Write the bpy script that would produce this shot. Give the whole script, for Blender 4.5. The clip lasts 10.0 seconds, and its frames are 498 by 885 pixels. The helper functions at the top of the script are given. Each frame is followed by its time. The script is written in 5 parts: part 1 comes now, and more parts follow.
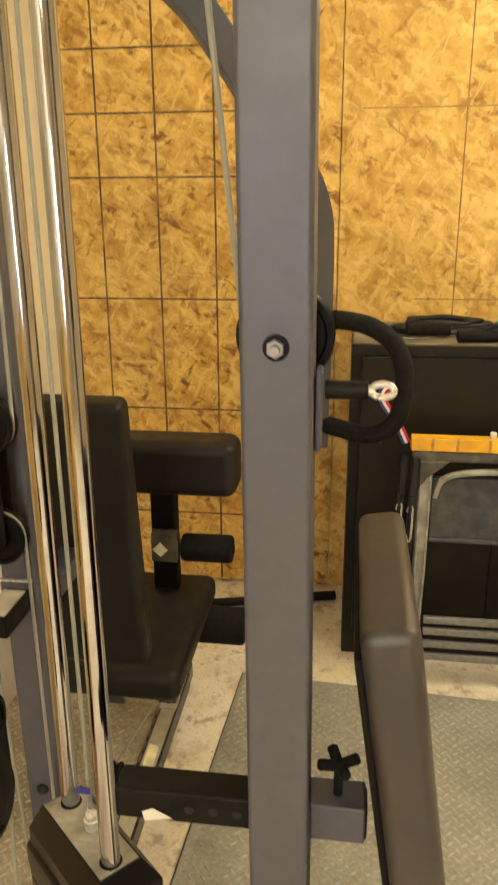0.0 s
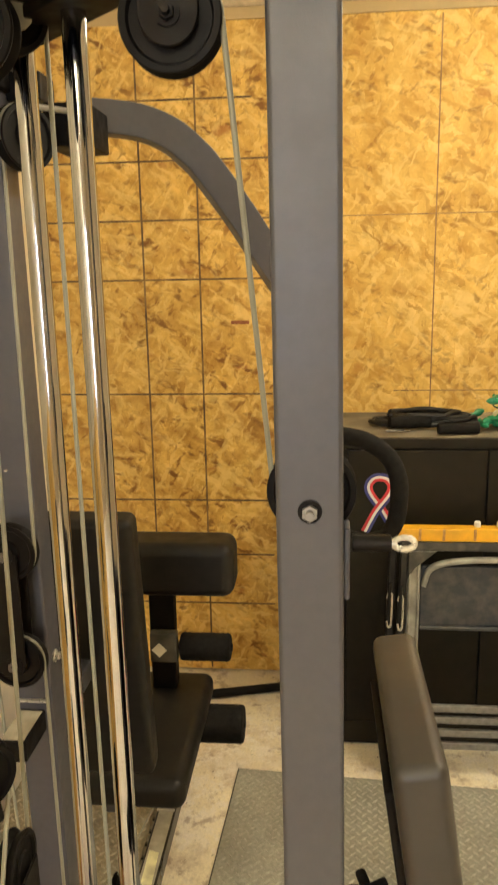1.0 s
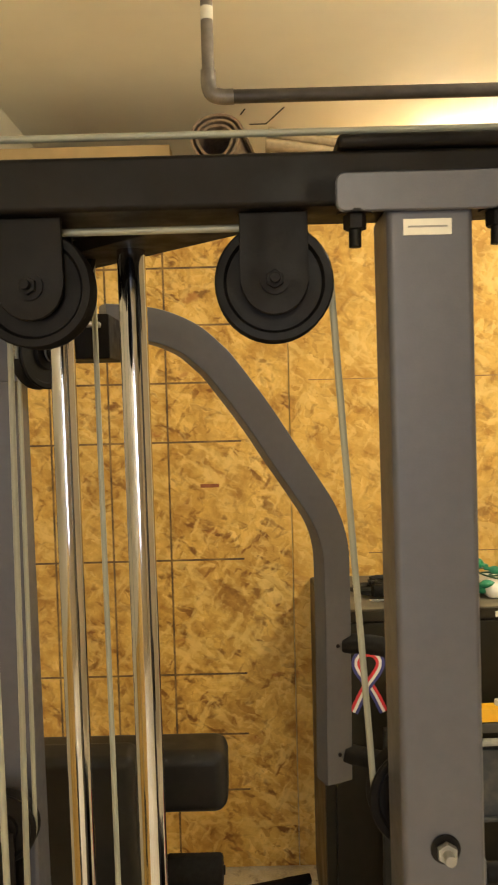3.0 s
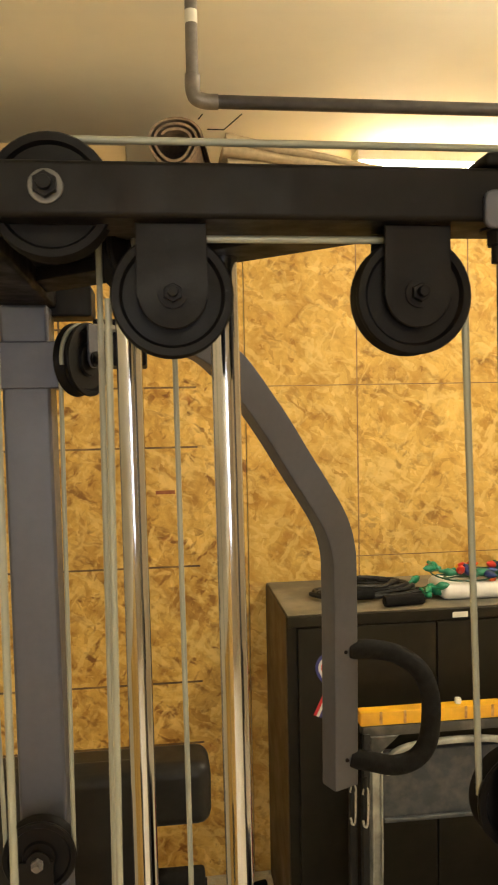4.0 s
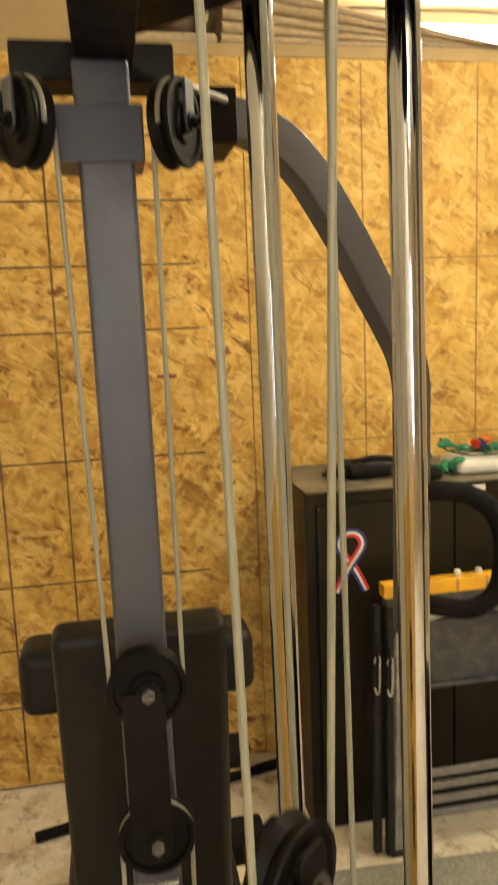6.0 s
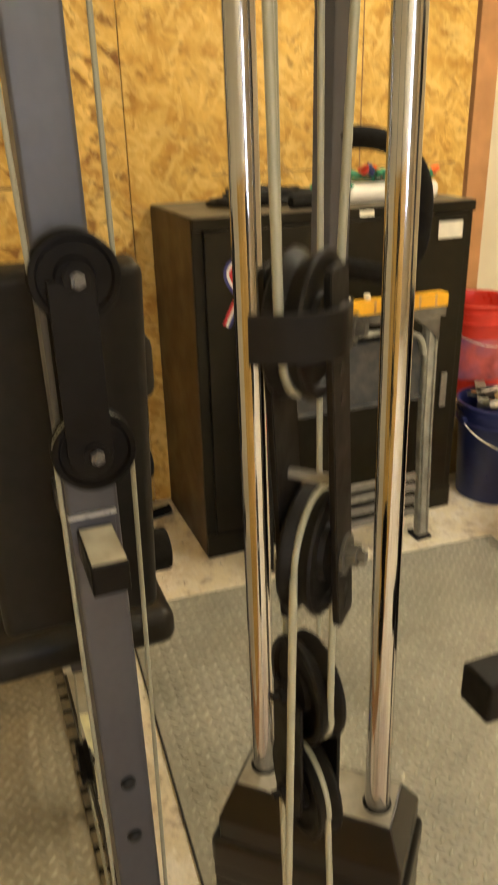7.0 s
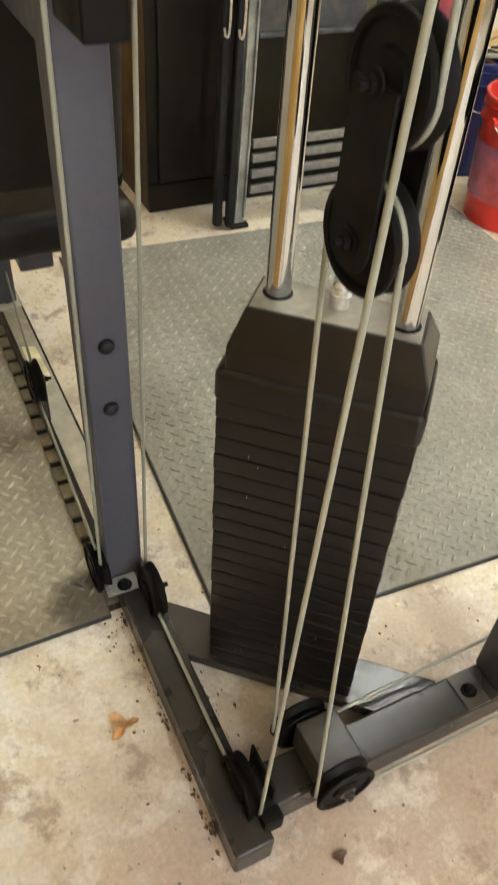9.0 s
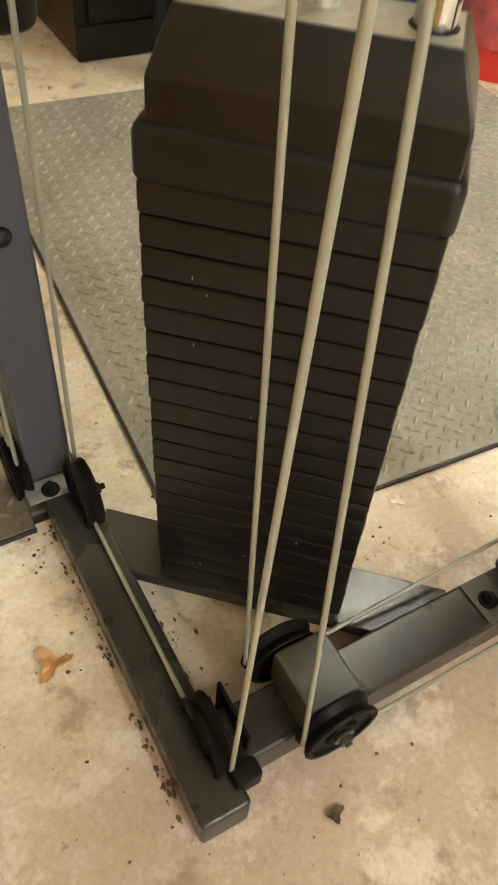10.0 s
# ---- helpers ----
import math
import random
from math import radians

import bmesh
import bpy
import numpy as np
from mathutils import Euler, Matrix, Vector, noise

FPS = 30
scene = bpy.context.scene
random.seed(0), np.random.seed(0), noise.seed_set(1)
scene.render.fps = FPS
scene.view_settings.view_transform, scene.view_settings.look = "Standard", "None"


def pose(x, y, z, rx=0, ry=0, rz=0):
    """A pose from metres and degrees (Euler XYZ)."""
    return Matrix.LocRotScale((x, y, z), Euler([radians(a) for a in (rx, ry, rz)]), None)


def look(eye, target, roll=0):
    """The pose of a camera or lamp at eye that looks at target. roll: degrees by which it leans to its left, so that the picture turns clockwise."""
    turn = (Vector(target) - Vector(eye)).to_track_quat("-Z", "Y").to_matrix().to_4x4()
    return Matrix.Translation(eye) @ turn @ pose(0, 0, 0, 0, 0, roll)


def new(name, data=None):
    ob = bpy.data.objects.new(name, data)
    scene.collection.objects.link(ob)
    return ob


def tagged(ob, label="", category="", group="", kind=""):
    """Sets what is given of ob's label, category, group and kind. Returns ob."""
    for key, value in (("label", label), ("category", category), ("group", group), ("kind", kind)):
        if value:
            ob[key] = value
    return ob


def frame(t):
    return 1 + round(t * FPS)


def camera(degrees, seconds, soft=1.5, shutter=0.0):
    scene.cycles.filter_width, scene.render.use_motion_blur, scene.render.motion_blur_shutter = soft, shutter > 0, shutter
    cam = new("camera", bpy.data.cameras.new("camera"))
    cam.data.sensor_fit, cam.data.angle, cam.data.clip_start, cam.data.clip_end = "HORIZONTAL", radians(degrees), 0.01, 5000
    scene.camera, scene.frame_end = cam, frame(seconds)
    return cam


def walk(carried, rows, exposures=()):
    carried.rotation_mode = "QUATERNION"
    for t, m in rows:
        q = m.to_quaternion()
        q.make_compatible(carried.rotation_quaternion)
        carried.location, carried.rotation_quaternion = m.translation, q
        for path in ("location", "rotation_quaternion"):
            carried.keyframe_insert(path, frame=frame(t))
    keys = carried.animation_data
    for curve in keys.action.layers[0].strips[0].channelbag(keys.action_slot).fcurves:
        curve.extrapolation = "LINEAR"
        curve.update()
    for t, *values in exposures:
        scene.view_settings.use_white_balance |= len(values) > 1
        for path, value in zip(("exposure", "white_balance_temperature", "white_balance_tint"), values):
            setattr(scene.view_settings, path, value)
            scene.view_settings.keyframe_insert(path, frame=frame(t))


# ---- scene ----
cam = camera(36.7, 10.0, soft=1.9, shutter=0.4)
PATH = [
    (0, (0.2807, 0.3655, 1.4797), (0.0259, 2.2513, 0.8639), -0.32),
    (0.5, (0.2445, 0.3331, 1.5329), (0.0159, 2.2528, 1.0206), -1.14),
    (1, (0.2315, 0.3194, 1.5731), (0.0456, 2.2615, 1.1333), -1.11),
    (1.5, (0.2288, 0.3194, 1.6192), (0.0625, 2.2938, 1.3472), -2.11),
    (2, (0.1779, 0.2945, 1.6833), (-0.0015, 2.2836, 1.5769), -2.15),
    (2.2, (0.16, 0.306, 1.689), (-0.016, 2.296, 1.598), -2.2),
    (3.3, (0.0460, 0.4524, 1.6895), (0.1279, 2.4477, 1.5784), -1.49),
    (3.5, (0.0064, 0.4488, 1.6927), (0.1356, 2.4418, 1.5863), -1.74),
    (4, (-0.0714, 0.4484, 1.6982), (0.1656, 2.4317, 1.5975), -1.11),
    (4.5, (-0.1503, 0.4526, 1.6959), (0.1696, 2.4245, 1.5986), -0.78),
    (5, (-0.2102, 0.4849, 1.6835), (0.0686, 2.4622, 1.5716), -0.79),
    (5.2, (-0.2077, 0.5113, 1.6747), (0.0045, 2.4964, 1.5545), -0.59),
    (6.3, (-0.2669, 0.5714, 1.4858), (0.1871, 2.4755, 1.0755), -2.83),
    (6.5, (-0.2909, 0.5784, 1.4372), (0.2389, 2.4447, 0.9510), -2.82),
    (7, (-0.3208, 0.6161, 1.3098), (0.3316, 2.3332, 0.5185), -1.49),
    (7.5, (-0.3415, 0.6327, 1.2093), (0.3451, 2.1843, 0.1505), 0.62),
    (8, (-0.3731, 0.6347, 1.1377), (0.3477, 2.0618, -0.0639), 2.86),
    (8.5, (-0.3991, 0.6438, 1.0902), (0.3200, 1.9874, -0.2051), 4.62),
    (8.8, (-0.4157, 0.6495, 1.0690), (0.3101, 1.9481, -0.2678), 4.90),
    (9, (-0.4183, 0.6481, 1.0476), (0.3001, 1.9179, -0.3205), 5.13),
    (9.5, (-0.3822, 0.6796, 0.9223), (0.3562, 1.8359, -0.5329), 5.49),
    (10, (-0.3341, 0.7540, 0.8156), (0.3990, 1.8492, -0.6889), 6.11),
]
walk(cam, [(t, look(eye, target, roll)) for t, eye, target, roll in PATH], exposures=[(0.0, 0.18, 6500, 10), (1.5, 0.0, 6500, 10), (2.0, -0.10, 6500, 10), (4.0, -0.10, 6500, 10), (5.2, -0.03, 6450, 10), (6.5, -0.06, 6450, 10), (7.2, 0.17, 6400, 10), (8.0, 0.47, 5850, 10), (8.5, 0.46, 5000, 10), (9.5, 0.38, 5250, 10), (10.0, 0.38, 5550, 10)])

# ---- light ----
WARM = (1.0, 0.80, 0.50)
world = bpy.data.worlds.new("world")
scene.world = world
world.use_nodes = True
world.node_tree.nodes["Background"].inputs[0].default_value = (1.0, 0.85, 0.6, 1)
world.node_tree.nodes["Background"].inputs[1].default_value = 0.02


# ---- materials ----
def material(name):
    m = bpy.data.materials.new(name)
    m.use_nodes = True
    nt = m.node_tree
    return m, nt, nt.nodes["Principled BSDF"]


def node(nt, kind, **inputs):
    n = nt.nodes.new(kind)
    for k, v in inputs.items():
        key = k.replace("_", " ")
        if hasattr(v, "is_linked"):
            nt.links.new(v, n.inputs[key])
        else:
            n.inputs[key].default_value = v
    return n


def coords(nt, scale=(1, 1, 1), rot=(0, 0, 0), kind="Object"):
    tc = nt.nodes.new("ShaderNodeTexCoord")
    mp = nt.nodes.new("ShaderNodeMapping")
    nt.links.new(tc.outputs[kind], mp.inputs["Vector"])
    mp.inputs["Scale"].default_value = scale
    mp.inputs["Rotation"].default_value = rot
    return mp.outputs["Vector"]


def noise_tex(nt, vec, scale, detail=4, rough=0.55):
    n = node(nt, "ShaderNodeTexNoise", Scale=scale, Detail=detail, Roughness=rough)
    nt.links.new(vec, n.inputs["Vector"])
    return n.outputs["Fac"]


def ramp(nt, fac, stops):
    r = nt.nodes.new("ShaderNodeValToRGB")
    el = r.color_ramp.elements
    while len(el) < len(stops):
        el.new(0.5)
    for e, (p, c) in zip(el, stops):
        e.position = p
        e.color = (*c, 1) if len(c) == 3 else c
    nt.links.new(fac, r.inputs["Fac"])
    return r.outputs["Color"]


def mixc(nt, fac, a, b, mode="MIX"):
    m = nt.nodes.new("ShaderNodeMix")
    m.data_type, m.blend_type = "RGBA", mode
    for sock, v in ((m.inputs[0], fac), (m.inputs[6], a), (m.inputs[7], b)):
        if hasattr(v, "is_linked"):
            nt.links.new(v, sock)
        else:
            sock.default_value = v if isinstance(v, (int, float)) else (*v, 1)
    return m.outputs[2]


def bump(nt, bsdf, height, strength, dist=0.001):
    b = node(nt, "ShaderNodeBump", Strength=strength, Distance=dist)
    nt.links.new(height, b.inputs["Height"])
    nt.links.new(b.outputs["Normal"], bsdf.inputs["Normal"])


def surface(name, col, rough=0.5, metal=0.0, var=0.25, scale=30, bump_s=0.15, dirt=None, dirt_amt=0.5, dirt_scale=6, spec=0.5, rvar=0.12, bscale=400):
    """Paint, plastic, metal: base colour with grain and blotches at two scales."""
    m, nt, b = material(name)
    v = coords(nt)
    n1 = noise_tex(nt, v, scale, 5)
    dark = tuple(c * (1 - var) for c in col)
    lite = tuple(min(1, c * (1 + var)) for c in col)
    c = ramp(nt, n1, [(0.3, dark), (0.7, lite)])
    if dirt:
        n2 = noise_tex(nt, v, dirt_scale, 3, 0.5)
        f = ramp(nt, n2, [(0.40, (0, 0, 0)), (0.80, (dirt_amt,) * 3)])
        c = mixc(nt, f, c, dirt)
    nt.links.new(c, b.inputs["Base Color"])
    n3 = noise_tex(nt, v, scale * 0.6, 4)
    r = ramp(nt, n3, [(0.3, (max(0.02, rough - rvar),) * 3), (0.7, (min(1, rough + rvar),) * 3)])
    nt.links.new(r, b.inputs["Roughness"])
    b.inputs["Metallic"].default_value = metal
    b.inputs["Specular IOR Level"].default_value = spec
    if bump_s:
        bump(nt, b, noise_tex(nt, v, bscale, 3), bump_s, 0.0006)
    return m


def osb_material(name, busy):
    """Oriented strand board: overlapping flakes in several directions, brown flecks and bark."""
    m, nt, b = material(name)
    tc = nt.nodes.new("ShaderNodeTexCoord")
    obj_v = tc.outputs["Object"]

    def warp(scale, amount, detail):
        wob = node(nt, "ShaderNodeTexNoise", Scale=scale, Detail=detail)
        nt.links.new(obj_v, wob.inputs["Vector"])
        add = nt.nodes.new("ShaderNodeVectorMath")
        add.operation = "MULTIPLY_ADD"
        nt.links.new(wob.outputs["Color"], add.inputs[0])
        add.inputs[1].default_value = (amount,) * 3
        nt.links.new(obj_v, add.inputs[2])
        return add.outputs[0]

    def turned(vec, ang, stretch):
        mp = nt.nodes.new("ShaderNodeMapping")
        mp.vector_type = "TEXTURE"
        mp.inputs["Rotation"].default_value = (0, radians(ang), 0)
        mp.inputs["Scale"].default_value = (stretch, 1, 1)
        nt.links.new(vec, mp.inputs["Vector"])
        return mp.outputs["Vector"]

    soft = warp(11.0, 0.085, 4.0)
    fine = warp(26.0, 0.034, 3.0)
    c0, c1, c2, c3 = (0.50, 0.29, 0.065), (0.65, 0.41, 0.10), (0.71, 0.465, 0.12), (0.79, 0.565, 0.19)
    layers = []
    for ang, sc, st in ((12, 44, 3.6), (-38, 40, 3.4), (58, 48, 4.0), (-74, 43, 3.6), (86, 38, 3.0), (33, 52, 4.4)):
        v = turned(soft, ang, st)
        vo = node(nt, "ShaderNodeTexVoronoi", Scale=float(sc), Randomness=1.0)
        nt.links.new(v, vo.inputs["Vector"])
        sep = nt.nodes.new("ShaderNodeSeparateColor")
        nt.links.new(vo.outputs["Color"], sep.inputs[0])
        grain = noise_tex(nt, turned(soft, ang, 8), 120, 3)
        col = ramp(nt, sep.outputs[0], [(0.0, c0), (0.2, c1), (0.7, c2), (1.0, c3)])
        gcol = ramp(nt, grain, [(0.3, (0.95, 0.94, 0.91)), (0.7, (1.035, 1.03, 1.025))])
        layers.append((mixc(nt, 1.0, col, gcol, "MULTIPLY"), sep.outputs[1], vo.outputs["Distance"]))
    out, h = layers[0][0], layers[0][2]
    for col, pick, dist in layers[1:]:
        f = ramp(nt, pick, [(0.45, (0, 0, 0)), (0.75, (1, 1, 1))])
        out = mixc(nt, f, out, col)
        h = mixc(nt, f, h, dist)
    fs = 0.5 + 0.4 * busy
    # cloudy tone
    n = noise_tex(nt, soft, 8, 5, 0.6)
    out = mixc(nt, 1.0, out, ramp(nt, n, [(0.32, (0.84 - 0.05 * busy, 0.80 - 0.06 * busy, 0.72)), (0.55, (1.0, 1.0, 1.0)), (0.72, (1.07, 1.08, 1.10))]), "MULTIPLY")
    for ang, st, scale in ((22, 2.6, 26 * fs), (-48, 2.4, 30 * fs), (70, 2.8, 23 * fs)):
        n = noise_tex(nt, turned(fine, ang, st), scale, 4, 0.6)
        lo = 0.93 - 0.10 * busy
        out = mixc(nt, 1.0, out, ramp(nt, n, [(0.32, (lo, lo - 0.05, lo - 0.14)), (0.50, (1.0, 1.0, 1.0)), (0.68, (1.06, 1.08, 1.14))]), "MULTIPLY")
    # brown flecks in several directions, thicker in some patches, reddish bark, pale splinters
    area = noise_tex(nt, obj_v, 6.0, 4)
    g = ramp(nt, area, [(0.44 - 0.08 * busy, (0.08 + 0.22 * busy,) * 3), (0.58 - 0.04 * busy, (0.45 + 0.55 * busy,) * 3)])
    for ang, st, scale, lo, hi, colour, amount in ((28, 2.6, 31, 0.595, 0.69, (0.20, 0.085, 0.018), 0.95), (-52, 2.5, 37, 0.60, 0.70, (0.24, 0.10, 0.02), 0.9), (75, 2.9, 34, 0.61, 0.72, (0.30, 0.145, 0.03), 0.8), (-12, 2.3, 26, 0.635, 0.72, (0.19, 0.085, 0.018), 0.85), (8, 2.0, 15, 0.66, 0.71, (0.38, 0.15, 0.045), 0.6)):
        f = ramp(nt, noise_tex(nt, turned(fine, ang, st), scale, 2, 0.5), [(lo, (0, 0, 0)), (hi, (amount,) * 3)])
        out = mixc(nt, mixc(nt, 1.0, f, g, "MULTIPLY"), out, colour)
    for ang, st, scale in ((40, 4.5, 30), (-60, 4.5, 34), (5, 4.0, 27)):
        f = ramp(nt, noise_tex(nt, turned(fine, ang, st), scale, 2, 0.5), [(0.60, (0, 0, 0)), (0.68, (0.62,) * 3)])
        out = mixc(nt, f, out, (0.80, 0.575, 0.20))
    big = noise_tex(nt, obj_v, 2.2, 3)
    out = mixc(nt, 1.0, out, ramp(nt, big, [(0.3, (0.90, 0.88, 0.84)), (0.7, (1.05, 1.04, 1.02))]), "MULTIPLY")
    nt.links.new(out, b.inputs["Base Color"])
    b.inputs["Roughness"].default_value = 0.62
    b.inputs["Specular IOR Level"].default_value = 0.3
    bump(nt, b, h, 0.25, 0.002)
    return m


def concrete_material():
    """Old pale concrete: worn cream film, brown damp patches, whitish scale, pits and dirt specks."""
    m, nt, b = material("concrete")
    v = coords(nt)
    n1 = noise_tex(nt, v, 1.7, 6, 0.6)
    c = ramp(nt, n1, [(0.34, (0.60, 0.505, 0.365)), (0.48, (0.80, 0.715, 0.525)), (0.60, (0.88, 0.815, 0.62))])
    n2 = noise_tex(nt, v, 6.5, 9, 0.72)
    c = mixc(nt, ramp(nt, n2, [(0.50, (0, 0, 0)), (0.64, (0.7, 0.7, 0.7))]), c, (0.50, 0.395, 0.275))
    n4 = noise_tex(nt, v, 19, 8, 0.75)
    patch = ramp(nt, noise_tex(nt, v, 2.9, 4), [(0.42, (0, 0, 0)), (0.56, (1, 1, 1))])
    c = mixc(nt, mixc(nt, 1.0, ramp(nt, n4, [(0.47, (0, 0, 0)), (0.57, (0.9, 0.9, 0.9))]), patch, "MULTIPLY"), c, (0.86, 0.81, 0.71))
    n3 = noise_tex(nt, v, 55, 3, 0.5)
    c = mixc(nt, ramp(nt, n3, [(0.69, (0, 0, 0)), (0.74, (0.8, 0.8, 0.8))]), c, (0.10, 0.065, 0.04))
    n5 = noise_tex(nt, v, 34, 6, 0.7)
    c = mixc(nt, ramp(nt, n5, [(0.58, (0, 0, 0)), (0.72, (0.55, 0.55, 0.55))]), c, (0.24, 0.165, 0.10))
    # trodden brown patch with a ragged border beside the machine
    dist = nt.nodes.new("ShaderNodeVectorMath")
    dist.operation = "DISTANCE"
    nt.links.new(v, dist.inputs[0])
    dist.inputs[1].default_value = (-0.06, 0.62, 0.0)
    rag = node(nt, "ShaderNodeMath")
    rag.operation = "MULTIPLY_ADD"
    nt.links.new(n2, rag.inputs[0])
    rag.inputs[1].default_value = 0.55
    nt.links.new(dist.outputs["Value"], rag.inputs[2])
    c = mixc(nt, ramp(nt, rag.outputs[0], [(0.68, (0.78,) * 3), (0.96, (0.0,) * 3)]), c, (0.42, 0.315, 0.25))
    n7 = noise_tex(nt, v, 8.5, 9, 0.74)
    c = mixc(nt, ramp(nt, n7, [(0.51, (0, 0, 0)), (0.60, (0.58,) * 3)]), c, (0.84, 0.785, 0.70))
    n8 = noise_tex(nt, coords(nt, (1, 1, 1), (0.3, 0.2, 0.9)), 13, 7, 0.7)
    c = mixc(nt, ramp(nt, n8, [(0.55, (0, 0, 0)), (0.64, (0.66,) * 3)]), c, (0.31, 0.215, 0.145))
    n6 = noise_tex(nt, v, 130, 3, 0.6)
    c = mixc(nt, 1.0, c, ramp(nt, n6, [(0.3, (0.86,) * 3), (0.7, (1.08,) * 3)]), "MULTIPLY")
    nt.links.new(c, b.inputs["Base Color"])
    nt.links.new(ramp(nt, n2, [(0.3, (0.36,) * 3), (0.7, (0.68,) * 3)]), b.inputs["Roughness"])
    bump(nt, b, n5, 0.35, 0.0012)
    return m


def mat_material(k=1.0, warm=(1.0, 1.0, 1.0), grimy=False):
    """Rubber mat: a dusty grey face, worn lighter in places, with oily stains where grimy."""
    m, nt, b = material("rubber_mat")
    v = coords(nt)
    n1 = noise_tex(nt, v, 4, 6, 0.65)
    c = ramp(nt, n1, [(0.3, tuple(k * x * w for x, w in zip((0.25, 0.243, 0.20), warm))), (0.7, tuple(k * x * w for x, w in zip((0.39, 0.378, 0.315), warm)))])
    n2 = noise_tex(nt, v, 90, 3)
    c = mixc(nt, 1.0, c, ramp(nt, n2, [(0.3, (0.8,) * 3), (0.7, (1.15,) * 3)]), "MULTIPLY")
    n3 = noise_tex(nt, v, 9, 5, 0.6)
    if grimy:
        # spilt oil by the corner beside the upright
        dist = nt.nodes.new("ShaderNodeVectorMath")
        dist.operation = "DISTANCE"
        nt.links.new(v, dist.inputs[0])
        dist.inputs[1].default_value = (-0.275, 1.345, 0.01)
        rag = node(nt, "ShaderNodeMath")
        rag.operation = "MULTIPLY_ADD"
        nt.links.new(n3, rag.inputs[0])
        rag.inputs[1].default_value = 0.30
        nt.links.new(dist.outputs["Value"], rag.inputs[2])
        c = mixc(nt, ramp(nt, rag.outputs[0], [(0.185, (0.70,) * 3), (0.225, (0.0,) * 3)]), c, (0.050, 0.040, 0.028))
    c = mixc(nt, ramp(nt, n3, [(0.58, (0, 0, 0)), (0.74, (0.35,) * 3)]), c, (0.16, 0.15, 0.12))
    nt.links.new(c, b.inputs["Base Color"])
    nt.links.new(ramp(nt, n1, [(0.3, (0.55,) * 3), (0.7, (0.72,) * 3)]), b.inputs["Roughness"])
    bump(nt, b, n2, 0.2, 0.0006)
    return m


OSB = osb_material("osb_busy", 1.0)
OSB2 = osb_material("osb_plain", 0.3)
CONCRETE = concrete_material()
# Tread bars use a paler copy of the sheet's rubber, painting light on them.
MAT = mat_material(0.90)
TREAD = mat_material(1.18)
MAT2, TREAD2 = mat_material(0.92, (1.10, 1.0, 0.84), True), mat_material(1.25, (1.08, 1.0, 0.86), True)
MAT_EDGE = surface("mat_edge", (0.035, 0.032, 0.028), 0.7)
GREY = surface("grey_frame_paint", (0.082, 0.083, 0.099), 0.42, 0.2, 0.05, 90, 0.2, (0.09, 0.09, 0.10), 0.3, 5, bscale=700, rvar=0.05, spec=0.4)
BLACKP = surface("black_frame_paint", (0.0060, 0.0049, 0.0041), 0.52, 0.0, 0.2, 60, 0.15, (0.014, 0.0112, 0.0085), 0.35, 9, spec=0.12)
DUSTY = surface("dusty_frame_paint", (0.045, 0.042, 0.038), 0.33, 0.1, 0.15, 60, 0.2, (0.13, 0.115, 0.085), 0.5, 11, rvar=0.06)
BEAM = surface("glossy_dusty_beam", (0.026, 0.0225, 0.018), 0.30, 0.1, 0.35, 14, 0.12, (0.062, 0.055, 0.043), 0.55, 10, rvar=0.08, spec=0.42)
CHROME = surface("chrome", (0.46, 0.465, 0.485), 0.085, 1.0, 0.04, 20, 0, rvar=0.02)
ZINC = surface("zinc_bolt", (0.62, 0.60, 0.54), 0.34, 0.6, 0.2, 200, 0.2)
ALU = surface("dull_steel", (0.26, 0.25, 0.23), 0.42, 0.4, 0.2, 60, 0.1)
WHEEL = surface("pulley_nylon", (0.0050, 0.0042, 0.0036), 0.50, 0.0, 0.25, 40, 0.1, (0.012, 0.010, 0.0082), 0.35, 14, spec=0.10)
CABLE = surface("cable_sheath", (0.275, 0.275, 0.215), 0.33, 0.0, 0.03, 60, 0.0, rvar=0.03)
IRON = surface("stack_plate", (0.0060, 0.0047, 0.0038), 0.34, 0.0, 0.08, 9, 0.06, spec=0.33, rvar=0.03, bscale=260)
VINYL = surface("black_vinyl", (0.0120, 0.0106, 0.0088), 0.46, 0.0, 0.2, 50, 0.2, (0.017, 0.0145, 0.0115), 0.4, 7, bscale=900, spec=0.24, rvar=0.06)
FOAM = surface("black_foam", (0.0080, 0.0072, 0.0064), 0.85, 0.0, 0.25, 120, 0.5, bscale=350, spec=0.15)
CABINET = surface("black_cabinet_paint", (0.0110, 0.0092, 0.0052), 0.40, 0.0, 0.2, 25, 0.15, (0.028, 0.021, 0.011), 0.35, 5, spec=0.18)
CABTOP = surface("dusty_cabinet_top", (0.12, 0.105, 0.075), 0.6, 0.0, 0.3, 12, 0.2, (0.32, 0.27, 0.18), 0.8, 7)
BROWNP = surface("brown_cabinet_side", (0.045, 0.027, 0.013), 0.5, 0.0, 0.25, 12, 0.1)
YELLOW = surface("yellow_plastic", (0.85, 0.46, 0.02), 0.4, 0.0, 0.1, 30, 0.15, (0.45, 0.20, 0.03), 0.6, 10)
GREYPL = surface("grey_plastic", (0.042, 0.040, 0.034), 0.5, 0.0, 0.25, 25, 0.15, (0.24, 0.215, 0.17), 0.6, 16)
WOOD = surface("stained_post", (0.50, 0.255, 0.105), 0.5, 0.0, 0.2, 8, 0.15)
CREAM = surface("cream_wall_paint", (0.74, 0.68, 0.52), 0.6, 0.0, 0.05, 4, 0.1)
